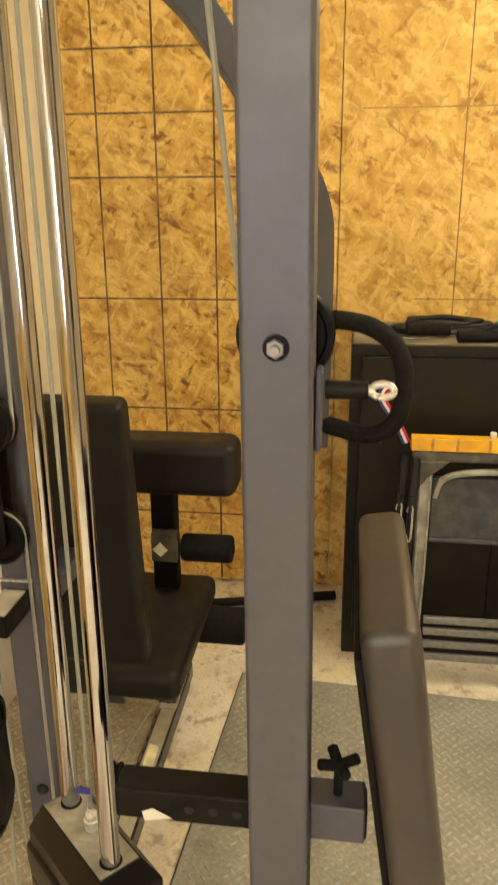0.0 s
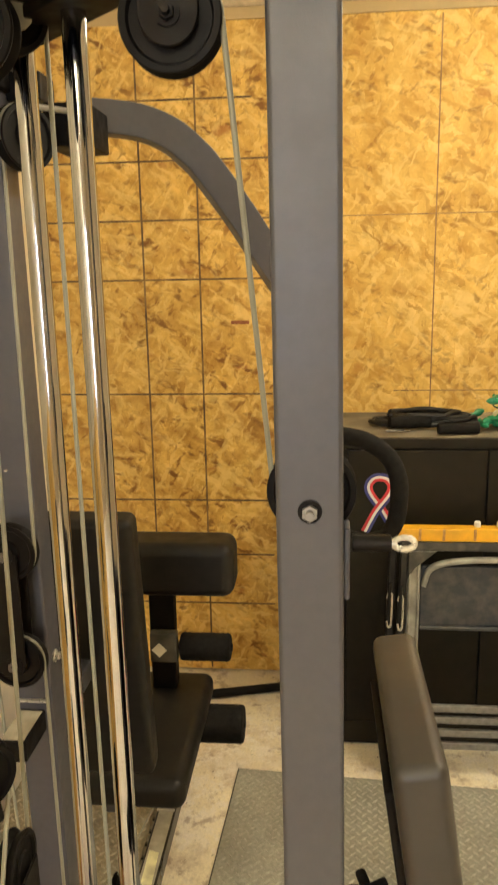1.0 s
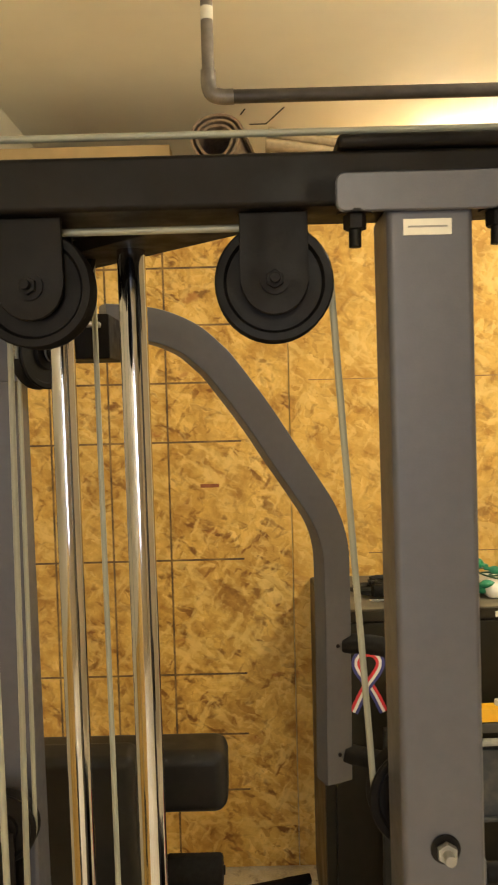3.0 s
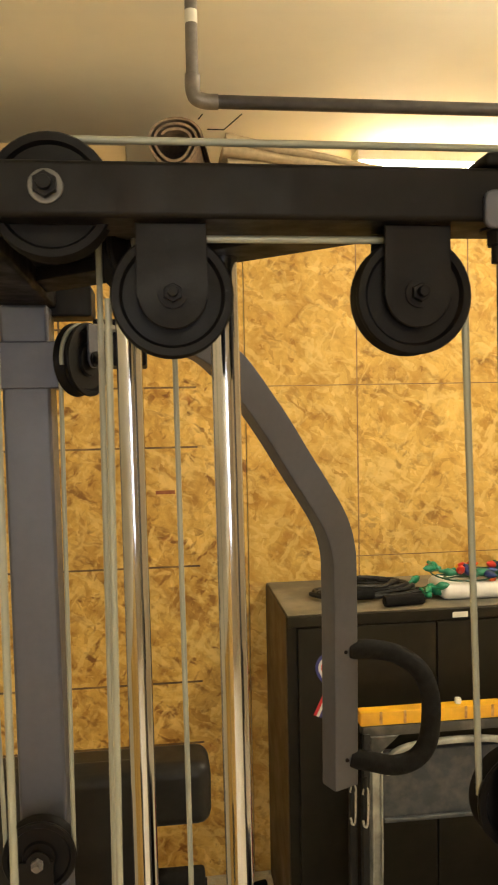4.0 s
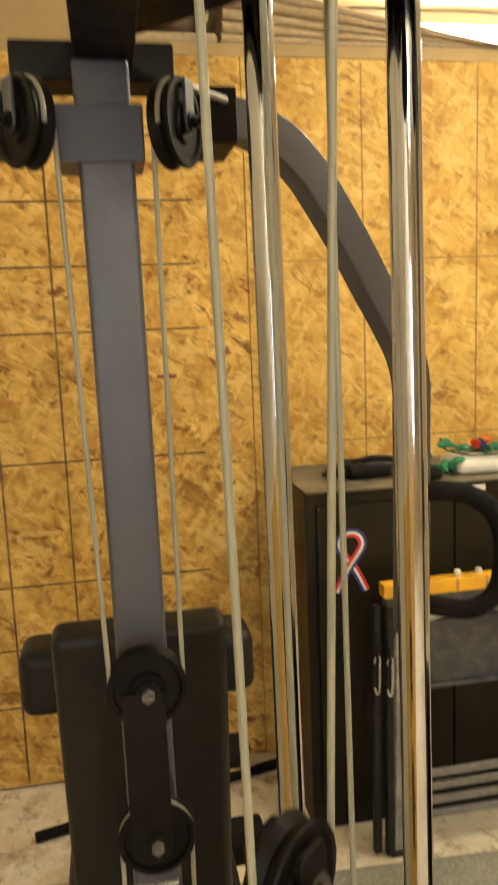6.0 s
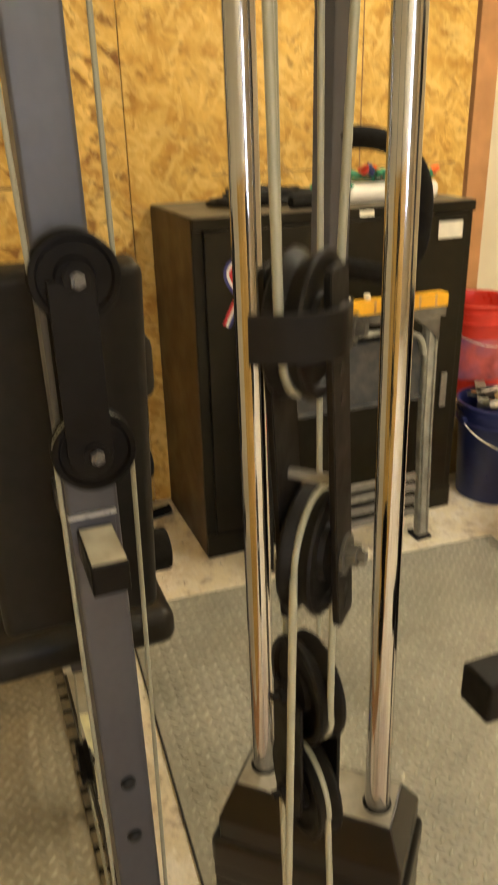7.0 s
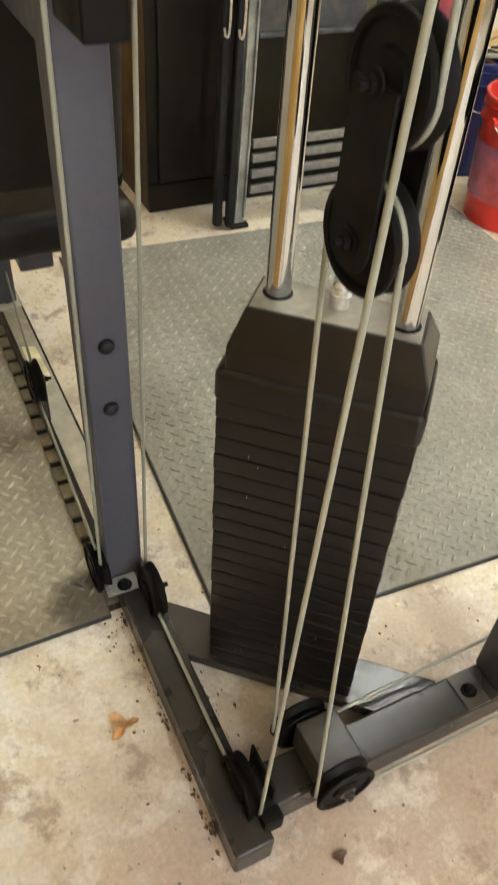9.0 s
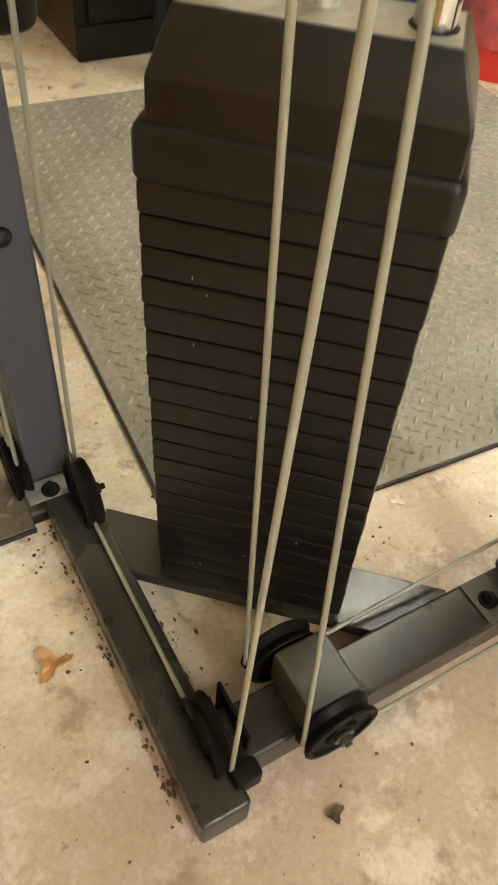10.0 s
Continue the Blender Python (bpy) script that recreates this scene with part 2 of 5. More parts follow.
CEIL = surface("ceiling_paint", (0.84, 0.795, 0.665), 0.7, 0.0, 0.04, 3, 0.1)
CARD = surface("cardboard", (0.47, 0.345, 0.165), 0.75, 0.0, 0.08, 8, 0.15)
CARPET = surface("carpet_back", (0.50, 0.395, 0.25), 0.9, 0.0, 0.15, 40, 0.5, bscale=200)
CARPET_ROLL = surface("carpet_roll_back", (0.25, 0.18, 0.12), 0.9, 0.0, 0.3, 60, 0.5, bscale=200)
PIPE = surface("black_pipe", (0.050, 0.045, 0.042), 0.45, 0.4, 0.25, 30, 0.2)
PIPE_G = surface("grey_pipe", (0.20, 0.18, 0.16), 0.45, 0.6, 0.25, 30, 0.2)
WHITE = surface("white_plastic", (0.78, 0.75, 0.68), 0.4, 0.0, 0.05, 20, 0.05)
PAPER = surface("paper_label", (0.74, 0.71, 0.60), 0.6, 0.0, 0.1, 30, 0.0)
RED = surface("red_plastic", (0.62, 0.040, 0.022), 0.35, 0.0, 0.12, 20, 0.1)
BLUE = surface("blue_plastic", (0.018, 0.028, 0.13), 0.38, 0.0, 0.15, 20, 0.1)
GREEN = surface("green_plastic", (0.02, 0.20, 0.10), 0.3, 0.0, 0.2, 20, 0.0)
ORANGE = surface("orange_plastic", (0.80, 0.13, 0.02), 0.3)
RIB_W = surface("ribbon_white", (0.80, 0.78, 0.76), 0.4, 0.0, 0.03)
RIB_R = surface("ribbon_red", (0.60, 0.03, 0.045), 0.4, 0.0, 0.05)
RIB_B = surface("ribbon_blue", (0.04, 0.045, 0.22), 0.4, 0.0, 0.05)
INK = surface("ink_line", (0.085, 0.05, 0.022), 0.7, 0.0, 0.3, 30, 0.0, (0.36, 0.22, 0.07), 0.85, 14)
BLUE_RUB = surface("black_rubber", (0.011, 0.0105, 0.0098), 0.55, spec=0.35)
PADTOP = surface("dusty_vinyl", (0.026, 0.0235, 0.0225), 0.42, 0.0, 0.15, 40, 0.12, (0.050, 0.046, 0.040), 0.5, 6, spec=0.55, rvar=0.06, bscale=800)
LEG_GREY = surface("scuffed_grey_plastic", (0.33, 0.325, 0.275), 0.5, 0.0, 0.3, 22, 0.2, (0.07, 0.064, 0.055), 0.7, 16)
TRAY = surface("blue_grey_dusty", (0.035, 0.040, 0.048), 0.5, 0.0, 0.2, 20, 0.2, (0.13, 0.122, 0.105), 0.6, 32)
LEAF = surface("dry_leaf", (0.42, 0.22, 0.075), 0.8, 0.0, 0.5, 90, 0.4, (0.62, 0.42, 0.20), 0.7, 40)
CHIP = surface("pale_chip", (0.72, 0.64, 0.48), 0.8, 0.0, 0.2, 60, 0.2)
DIRT = surface("dirt_crumb", (0.13, 0.085, 0.05), 0.9, 0.0, 0.4, 80, 0.3)


def glow(name, col, strength):
    m, nt, b = material(name)
    b.inputs["Base Color"].default_value = (*col, 1)
    b.inputs["Emission Color"].default_value = (*col, 1)
    b.inputs["Emission Strength"].default_value = strength
    return m


TUBE_BACK = glow("lit_tube_back", (1.0, 0.885, 0.66), 76.0)
TUBE = glow("lit_tube", (1.0, 0.885, 0.66), 128.0)
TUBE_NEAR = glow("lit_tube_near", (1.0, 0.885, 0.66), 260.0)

# ---- mesh helpers ----
ORIGIN = {}


def obj(name, bm, mat, smooth=None):
    me = bpy.data.meshes.new(name)
    bmesh.ops.recalc_face_normals(bm, faces=bm.faces)
    bm.to_mesh(me)
    bm.free()
    for m in (mat if isinstance(mat, (list, tuple)) else [mat]):
        me.materials.append(m)
    if smooth is not None:
        me.shade_smooth()
        me.set_sharp_from_angle(angle=radians(smooth))
    ob = new(name, me)
    if smooth is not None:
        flat_faces(ob)
    return ob


def flat_faces(ob):
    """Keeps broad faces flat beside their rounded edges."""
    w = ob.modifiers.new("weighted_normal", "WEIGHTED_NORMAL")
    w.keep_sharp, w.weight = True, 50


def part(name, bm, mat, parent, label="", smooth=35):
    """A mesh in world coordinates, linked as one part under a thing or under a part."""
    ob = obj(name, bm, mat, smooth)
    ob.parent = parent
    o = ORIGIN.get(parent.name)
    if o is not None:
        ob.matrix_parent_inverse = Matrix.Translation(-o)
    if label:
        tagged(ob, label)
    return ob


def thing(name, loc, label, category, group="", kind=""):
    e = new(name)
    e.empty_display_size = 0.05
    e.location = loc
    ORIGIN[e.name] = Vector(loc)
    return tagged(e, label, category, group, kind)


def structure(name, bm, mat, smooth=35):
    return tagged(obj(name, bm, mat, smooth), kind="structure")


def frame_of(d, up=(0, 0, 1)):
    z = Vector(d).normalized()
    u = Vector(up)
    if abs(z.dot(u)) > 0.98:
        u = Vector((1, 0, 0)) if abs(z.x) < 0.9 else Vector((0, 1, 0))
    x = u.cross(z).normalized()
    y = z.cross(x)
    return Matrix((x, y, z)).transposed()


def box(x0, x1, y0, y1, z0, z1, r=0.0, seg=2, bm=None, m=None):
    bm = bm or bmesh.new()
    t = bmesh.new()
    bmesh.ops.create_cube(t, size=1)
    for v in t.verts:
        v.co = Vector(((x0 + x1) / 2 + v.co.x * (x1 - x0), (y0 + y1) / 2 + v.co.y * (y1 - y0), (z0 + z1) / 2 + v.co.z * (z1 - z0)))
    if r:
        bmesh.ops.bevel(t, geom=list(t.edges), offset=r, segments=seg, profile=0.5, affect="EDGES")
    if m is not None:
        bmesh.ops.transform(t, matrix=m, verts=t.verts)
    return merge(bm, t)


def merge(bm, t):
    me = bpy.data.meshes.new("tmp")
    t.to_mesh(me)
    t.free()
    bm.from_mesh(me)
    bpy.data.meshes.remove(me)
    return bm


def cyl(a, b, r, seg=20, bm=None, r2=None, bevel=0.0):
    a, b = Vector(a), Vector(b)
    bm = bm or bmesh.new()
    t = bmesh.new()
    bmesh.ops.create_cone(t, cap_ends=True, segments=seg, radius1=r, radius2=r if r2 is None else r2, depth=(b - a).length)
    if bevel:
        es = [e for e in t.edges if any(len(f.verts) > 4 for f in e.link_faces)]
        bmesh.ops.bevel(t, geom=es, offset=bevel, segments=2, profile=0.5, affect="EDGES")
    m = Matrix.Translation((a + b) / 2) @ frame_of(b - a).to_4x4()
    bmesh.ops.transform(t, matrix=m, verts=t.verts)
    return merge(bm, t)


def lathe(profile, centre, axis, seg=32, bm=None):
    """Turns (radius, height) pairs about an axis through centre."""
    bm = bm or bmesh.new()
    f = frame_of(axis)
    c = Vector(centre)
    rings = []
    for r, h in profile:
        rings.append([bm.verts.new(c + f @ Vector((r * math.cos(2 * math.pi * i / seg), r * math.sin(2 * math.pi * i / seg), h))) for i in range(seg)])
    for p, q in zip(rings, rings[1:]):
        for i in range(seg):
            bm.faces.new((p[i], p[(i + 1) % seg], q[(i + 1) % seg], q[i]))
    for ring in (rings[0], rings[-1]):
        bm.faces.new(ring)
    return bm


def smooth_path(pts, n=6):
    """Catmull-Rom through the points."""
    P = [Vector(p) for p in pts]
    P = [P[0] * 2 - P[1]] + P + [P[-1] * 2 - P[-2]]
    out = []
    for i in range(1, len(P) - 2):
        for k in range(n):
            t = k / n
            a, b, c, d = P[i - 1:i + 3]
            out.append(0.5 * (2 * b + (c - a) * t + (2 * a - 5 * b + 4 * c - d) * t * t + (3 * b - a - 3 * c + d) * t ** 3))
    out.append(P[-2])
    return out


def sweep(pts, section, bm=None, up=(0, 0, 1), closed=True):
    """Sweeps a closed 2-D section along points; up steers the section's second axis."""
    bm = bm or bmesh.new()
    pts = [Vector(p) for p in pts]
    rings = []
    prev = None
    for i, p in enumerate(pts):
        d = (pts[min(i + 1, len(pts) - 1)] - pts[max(i - 1, 0)]).normalized()
        if prev is None:
            u = Vector(up) - d * d.dot(Vector(up))
            if u.length < 1e-3:
                u = Vector((1, 0, 0)) - d * d.x
        else:
            u = prev - d * d.dot(prev)
        u.normalize()
        prev = u
        s = d.cross(u)
        rings.append([bm.verts.new(p + s * x + u * y) for x, y in section])
    n = len(section)
    for a, b in zip(rings, rings[1:]):
        for i in range(n):
            bm.faces.new((a[i], a[(i + 1) % n], b[(i + 1) % n], b[i]))
    bm.faces.new(rings[0])
    bm.faces.new(rings[-1])
    return bm


def circle(r, seg=12):
    return [(r * math.cos(2 * math.pi * i / seg), r * math.sin(2 * math.pi * i / seg)) for i in range(seg)]


def roundrect(w, h, r, k=3):
    out = []
    for cx, cy, a0 in ((w / 2 - r, h / 2 - r, 0), (-w / 2 + r, h / 2 - r, 90), (-w / 2 + r, -h / 2 + r, 180), (w / 2 - r, -h / 2 + r, 270)):
        for i in range(k + 1):
            a = radians(a0 + 90 * i / k)
            out.append((cx + r * math.cos(a), cy + r * math.sin(a)))
    return out


def prism(outline, origin, xdir, ydir, thick, bevel=0.0, bm=None):
    """A flat outline (x, y) extruded both ways by thick / 2."""
    bm = bm or bmesh.new()
    t = bmesh.new()
    o, x, y = Vector(origin), Vector(xdir).normalized(), Vector(ydir).normalized()
    n = x.cross(y)
    lo = [t.verts.new(o + x * u + y * v - n * thick / 2) for u, v in outline]
    hi = [t.verts.new(o + x * u + y * v + n * thick / 2) for u, v in outline]
    t.faces.new(lo[::-1])
    t.faces.new(hi)
    k = len(outline)
    for i in range(k):
        t.faces.new((lo[i], lo[(i + 1) % k], hi[(i + 1) % k], hi[i]))
    if bevel:
        es = [e for e in t.edges if any(len(f.verts) > 4 for f in e.link_faces) or k == 4]
        bmesh.ops.bevel(t, geom=es, offset=bevel, segments=1, profile=0.5, affect="EDGES")
    return merge(bm, t)


def hexbolt(p, d, r=0.0075, h=0.006, washer=True, stud=0.006, bm=None):
    """A washer, a nut and a stud end, standing on p towards d."""
    d = Vector(d).normalized()
    p = Vector(p)
    bm = bm or bmesh.new()
    if washer:
        cyl(p, p + d * 0.002, r * 1.55, 20, bm)
    cyl(p + d * 0.002, p + d * (0.002 + h), r, 6, bm, bevel=0.0006)
    if stud:
        cyl(p + d * h, p + d * (0.002 + h + stud), r * 0.55, 12, bm, bevel=0.0006)
    return bm


def domebolt(p, d, r=0.009, bm=None):
    return lathe([(r, 0), (r, 0.0012), (r * 0.86, 0.0042), (r * 0.5, 0.006), (r * 0.1, 0.0066)], p, d, 20, bm)


def straight_cable(name, pts, parent, r=0.0027, mat=None):
    return part(name, sweep(pts, circle(r, 10), up=(0.3, 0.8, 0.1)), mat or CABLE, parent, smooth=60)


# ---- the room ----
CEIL_Z = 2.80
LEFT_X, RIGHT_X, NEAR_Y, OSB_Y, BACK_Y = -0.80, 3.2, -3.4, 3.062, 4.4
floor = structure("floor", box(LEFT_X - 0.1, RIGHT_X + 0.1, NEAR_Y - 0.1, BACK_Y + 0.1, -0.12, 0.0), CONCRETE)
ceiling = structure("ceiling", box(LEFT_X - 0.1, RIGHT_X + 0.1, NEAR_Y - 0.1, BACK_Y + 0.1, CEIL_Z, CEIL_Z + 0.1), CEIL)
structure("wall_west", box(LEFT_X - 0.12, LEFT_X, NEAR_Y - 0.1, BACK_Y + 0.1, 0, CEIL_Z), CREAM)
# Unseen board added to the wall so the chrome rods reflect orange.
structure("rod_reflector_board", box(LEFT_X, LEFT_X + 0.012, NEAR_Y, 1.05, 0.121, 1.22, 0.001), OSB2)
structure("wall_east", box(RIGHT_X, RIGHT_X + 0.12, NEAR_Y - 0.1, BACK_Y + 0.1, 0, CEIL_Z), surface("tan_wall_paint", (0.52, 0.42, 0.27), 0.7, 0.0, 0.12, 5, 0.2))
WX0, WX1, WZ0, WZ1 = -0.60, 0.30, 0.85, 2.05
ws = bmesh.new()
box(LEFT_X, WX0, NEAR_Y - 0.12, NEAR_Y, 0, CEIL_Z, bm=ws)
box(WX1, RIGHT_X, NEAR_Y - 0.12, NEAR_Y, 0, CEIL_Z, bm=ws)
box(WX0, WX1, NEAR_Y - 0.12, NEAR_Y, 0, WZ0, bm=ws)
box(WX0, WX1, NEAR_Y - 0.12, NEAR_Y, WZ1, CEIL_Z, bm=ws)
structure("wall_south", ws, surface("dull_wall_paint", (0.42, 0.34, 0.22), 0.6, 0.0, 0.1, 4, 0.1))
win = thing("window_1", ((WX0 + WX1) / 2, NEAR_Y - 0.06, WZ0), "plain white window letting in dull daylight", "window", kind="structure")
for a, b_, c, d in ((WX0, WX1, WZ0, WZ0 + 0.05), (WX0, WX1, WZ1 - 0.05, WZ1), (WX0, WX0 + 0.05, WZ0 + 0.05, WZ1 - 0.05), (WX1 - 0.05, WX1, WZ0 + 0.05, WZ1 - 0.05)):
    part("window_frame", box(a, b_, NEAR_Y - 0.09, NEAR_Y - 0.03, c, d, 0.003), WHITE, win)
day = new("window_daylight", bpy.data.lights.new("window_daylight", "AREA"))
day.data.shape, day.data.size, day.data.size_y = "RECTANGLE", WX1 - WX0 - 0.1, WZ1 - WZ0 - 0.1
day.data.energy, day.data.color = 36.0, (0.78, 0.85, 1.0)
day.matrix_world = look(((WX0 + WX1) / 2, NEAR_Y - 0.10, (WZ0 + WZ1) / 2), ((WX0 + WX1) / 2, 0, (WZ0 + WZ1) / 2))
structure("wall_north", box(LEFT_X, RIGHT_X, BACK_Y, BACK_Y + 0.12, 0, CEIL_Z), CREAM)

# strand-board partition with a deep shelf on top of it
partition = thing("partition_wall", (0.35, OSB_Y, 0), "strand board partition with dark nailing lines and a timber top plate", "wall", kind="structure")
SEAMS = (LEFT_X, 0.231, 1.485)
for i, (a, b_) in enumerate(zip(SEAMS, SEAMS[1:])):
    part("board", box(a + 0.0015, b_ - 0.0015, OSB_Y, OSB_Y + 0.012, 0.012, 2.40, 0.001), (OSB, OSB2)[i], partition)
part("wood_fleck", box(-0.088, -0.022, OSB_Y - 0.0006, OSB_Y, 1.393, 1.406), surface("red_fleck", (0.26, 0.085, 0.03), 0.7), partition)
part("top_plate", box(LEFT_X, 1.50, OSB_Y + 0.003, OSB_Y + 0.10, 2.402, 2.44, 0.002), CARD, partition)
part("shelf_deck", box(LEFT_X, 1.50, OSB_Y + 0.10, BACK_Y, 2.41, 2.43), CARD, partition)
lines = bmesh.new()
for z in (0.30, 0.505, 0.725, 1.137, 1.555, 1.762, 1.962, 2.16):
    x0 = -0.79
    x1 = 0.06 if z < 2.1 else 0.0
    box(x0, x1, OSB_Y - 0.0007, OSB_Y, z - 0.0034, z + 0.0034, bm=lines)
for x in (-0.607, -0.401, -0.197):
    box(x - 0.0034, x + 0.0034, OSB_Y - 0.0006, OSB_Y, 0.02, 2.39, bm=lines)
tagged(part("nailing_line", lines, INK, partition), kind="stuff")
thin = bmesh.new()
for z, x0, x1 in ((1.762, 0.30, 1.44), (1.147, 0.5, 1.44)):
    box(x0, x1, OSB_Y - 0.0007, OSB_Y, z - 0.0018, z + 0.0018, bm=thin)
for x in (0.632, 1.045):
    box(x - 0.0024, x + 0.0024, OSB_Y - 0.0006, OSB_Y, 0.02, 2.39, bm=thin)
tagged(part("thin_nailing_line", thin, surface("faint_ink", (0.20, 0.11, 0.042), 0.7, 0.0, 0.3, 30, 0.0, (0.46, 0.29, 0.10), 0.9, 11), partition), kind="stuff")
post = tagged(obj("door_post", box(1.605, 1.70, 3.20, 3.295, 0, CEIL_Z, 0.004), WOOD, 35), "orange-brown stained wooden post beside the board wall", "post", kind="structure")
structure("baseboard", box(LEFT_X, LEFT_X + 0.02, NEAR_Y + 0.001, OSB_Y, 0.0, 0.12, 0.003), WOOD)
structure("wall_alcove", box(1.56, RIGHT_X, 3.30, 3.40, 0, CEIL_Z), CREAM)


# ---- floor mats ----
def tread_mat(name, corner, ang, w, d, label, teeth=False):
    """A rubber mat with raised tread bars laid in a herringbone of pairs."""
    c, s = math.cos(ang), math.sin(ang)
    M = Matrix.Translation((*corner, 0)) @ Matrix.Rotation(ang, 4, "Z")
    t = thing(name, (*corner, 0), label, "floor mat")
    base = box(0, w, 0, d, 0.0005, 0.010, 0.002, m=M)
    part("mat_sheet", base, MAT2 if teeth else MAT, t)
    # Dark rim reaching slightly beyond the sheet.
    part("dark_rim", box(-0.0035, w + (0.0 if teeth else 0.0035), -0.0035, d + 0.0035, 0.0004, 0.0080, 0.0015, m=M), MAT_EDGE, t, "dark rim round the foot of the mat")
    pitch, half = 0.0225, math.sqrt(0.5)
    verts, faces = [], []
    n = int((w + d) / pitch)
    for i in range(-n, n):
        for j in range(n):
            # a lattice turned by 45 degrees, its bars laid along it by turns
            a = radians(45 if (i + j) % 2 else -45)
            cx, cy = (i + j) * pitch * half + 0.004, (j - i) * pitch * half + 0.004
            if not (0.014 < cx < w - 0.014 and 0.014 < cy < d - 0.014):
                continue
            L, W, Hh = 0.0128, 0.0042, 0.0030
            ca, sa = math.cos(a), math.sin(a)
            k = len(verts)
            for (u, v, z) in ((-L, 0, 0.0099), (0, -W, 0.0099), (L, 0, 0.0099), (0, W, 0.0099), (-L * 0.5, 0, 0.0100 + Hh), (L * 0.5, 0, 0.0100 + Hh)):
                p = M @ Vector((cx + u * ca - v * sa, cy + u * sa + v * ca, z))
                verts.append(p)
            faces += [(k, k + 1, k + 4), (k + 1, k + 5, k + 4), (k + 1, k + 2, k + 5), (k + 2, k + 3, k + 5), (k + 3, k + 4, k + 5), (k + 3, k, k + 4)]
    me = bpy.data.meshes.new("tread")
    me.from_pydata(verts, [], faces)
    me.materials.append(TREAD2 if teeth else TREAD)
    ob = new("tread", me)
    ob.parent = t
    ob.matrix_parent_inverse = Matrix.Translation(-ORIGIN[t.name])
    tagged(ob, kind="stuff")
    if teeth:
        n = int(d / 0.05)
        for i in range(n):
            y = 0.02 + i * 0.05
            part("jigsaw_tooth", box(w - 0.001, w + 0.026, y, y + 0.036, 0.002, 0.0095, 0.002, 1, None, M), MAT2, t)
        # Thin black strip beneath the teeth, showing through the gaps between them.
        part("joint_strip", box(w - 0.004, w + 0.030, 0.01, d - 0.01, 0.0004, 0.0016, 0.0, 1, None, M), MAT_EDGE, t, "black strip in the mat's edge joints")
    return t


tread_mat("floor_mat", (-0.100, 1.212), radians(-3.5), 1.23, 1.235, "dusty grey rubber mat with raised tread on concrete")
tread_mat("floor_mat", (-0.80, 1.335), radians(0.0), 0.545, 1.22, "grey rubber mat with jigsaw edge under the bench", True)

# ---- the gym machine ----
gym = thing("home_gym", (-0.1, 1.1, 0), "grey corner home gym with weight stack, cables and black pads", "home gym")
FY = 0.951           # front of the right upright and of the top beam
BH = 0.055           # base beam height


def tube(x0, x1, y0, y1, z0, z1, r=0.005):
    return box(x0, x1, y0, y1, z0, z1, r, 3)


# uprights, both leaning a little sideways
def leaning(bm, lean, top=1.65):
    """Shears a mesh sideways, so that it stands out of plumb below the height top."""
    for v in bm.verts:
        v.co.x += lean * (top - v.co.z)
    return bm


part("upright", leaning(tube(0.1905, 0.2500, FY, FY + 0.057, BH, 1.822), 0.0105), GREY, gym, "blue-grey painted steel upright")
part("upright", leaning(tube(-0.2545, -0.1980, 1.366, 1.423, BH, 1.822), 0.006), GREY, gym, "blue-grey painted steel upright")
# top beams
part("top_beam", tube(-0.192, 0.62, FY, FY + 0.06, 1.822, 1.859, 0.004), BLACKP, gym, "black painted steel top beam")
part("top_beam", tube(-0.253, -0.193, 0.936, 1.46, 1.8215, 1.8595, 0.004), BLACKP, gym, "black painted steel top beam")
# base beams
part("base_beam", tube(-0.235, -0.181, 0.910, 2.36, 0.001, BH), BEAM, gym, "dusty dark steel base beam")
part("base_beam", tube(-0.1805, 0.72, 0.945, 1.005, 0.001, BH), BEAM, gym, "dusty dark steel base beam")
lb_ = bpy.data.objects["base_beam"]
# Pale sheet over the rear beam top, painting in its lit sheen.
part("sheen_film", box(-0.229, -0.187, 1.47, 2.34, BH, BH + 0.0006), surface("pale_sheen", (0.50, 0.47, 0.37), 0.6, 0, 0.2, 30, 0.1, (0.14, 0.13, 0.10), 0.6, 9), lb_, "pale film painting the lit sheen on the beam")
part("torn_sticker", prism([(-0.016, 0.07), (0.012, 0.06), (0.016, -0.05), (0.002, -0.075), (-0.014, -0.04)], (-0.208, 1.955, BH + 0.0012), (1, 0, 0), (0, 1, 0), 0.0006), surface("cream_sticker", (0.82, 0.78, 0.50), 0.5), lb_, "torn cream paper sticker")
ep = part("end_plate", box(-0.236, -0.184, 2.175, 2.235, BH, BH + 0.003, 0.001), surface("pale_plate", (0.55, 0.53, 0.46), 0.45, 0.2), lb_, "pale metal end plate")
part("plate_hole", cyl((-0.212, 2.205, BH + 0.003), (-0.212, 2.205, BH + 0.0036), 0.008, 16), BLUE_RUB, ep)
part("foot_bar", tube(-0.48, -0.185, 2.361, 2.42, 0.001, BH), DUSTY, gym)
# saddle over the top beam at the right upright
sd = prism(roundrect(0.126, 0.026, 0.006), (0.217, FY - 0.0035, 1.829), (1, 0, 0), (0, 0, 1), 0.005, 0.001)
saddle = part("saddle_bracket", sd, GREY, gym)
part("saddle_cap", box(0.156, 0.279, FY - 0.0035, FY + 0.0635, 1.8592, 1.8690, 0.004, 3), BLACKP, saddle)
for x in (0.168, 0.266):
    bb = hexbolt((x, FY + 0.006, 1.818), (0, 0, -1), 0.008, 0.010, True, 0.012)
    part("saddle_bolt", bb, BLACKP, saddle)
lab = part("label_plate", box(0.200, 0.233, FY - 0.0012, FY - 0.0002, 1.800, 1.811, 0.0004), PAPER, gym, "small white printed label")
lb = bmesh.new()
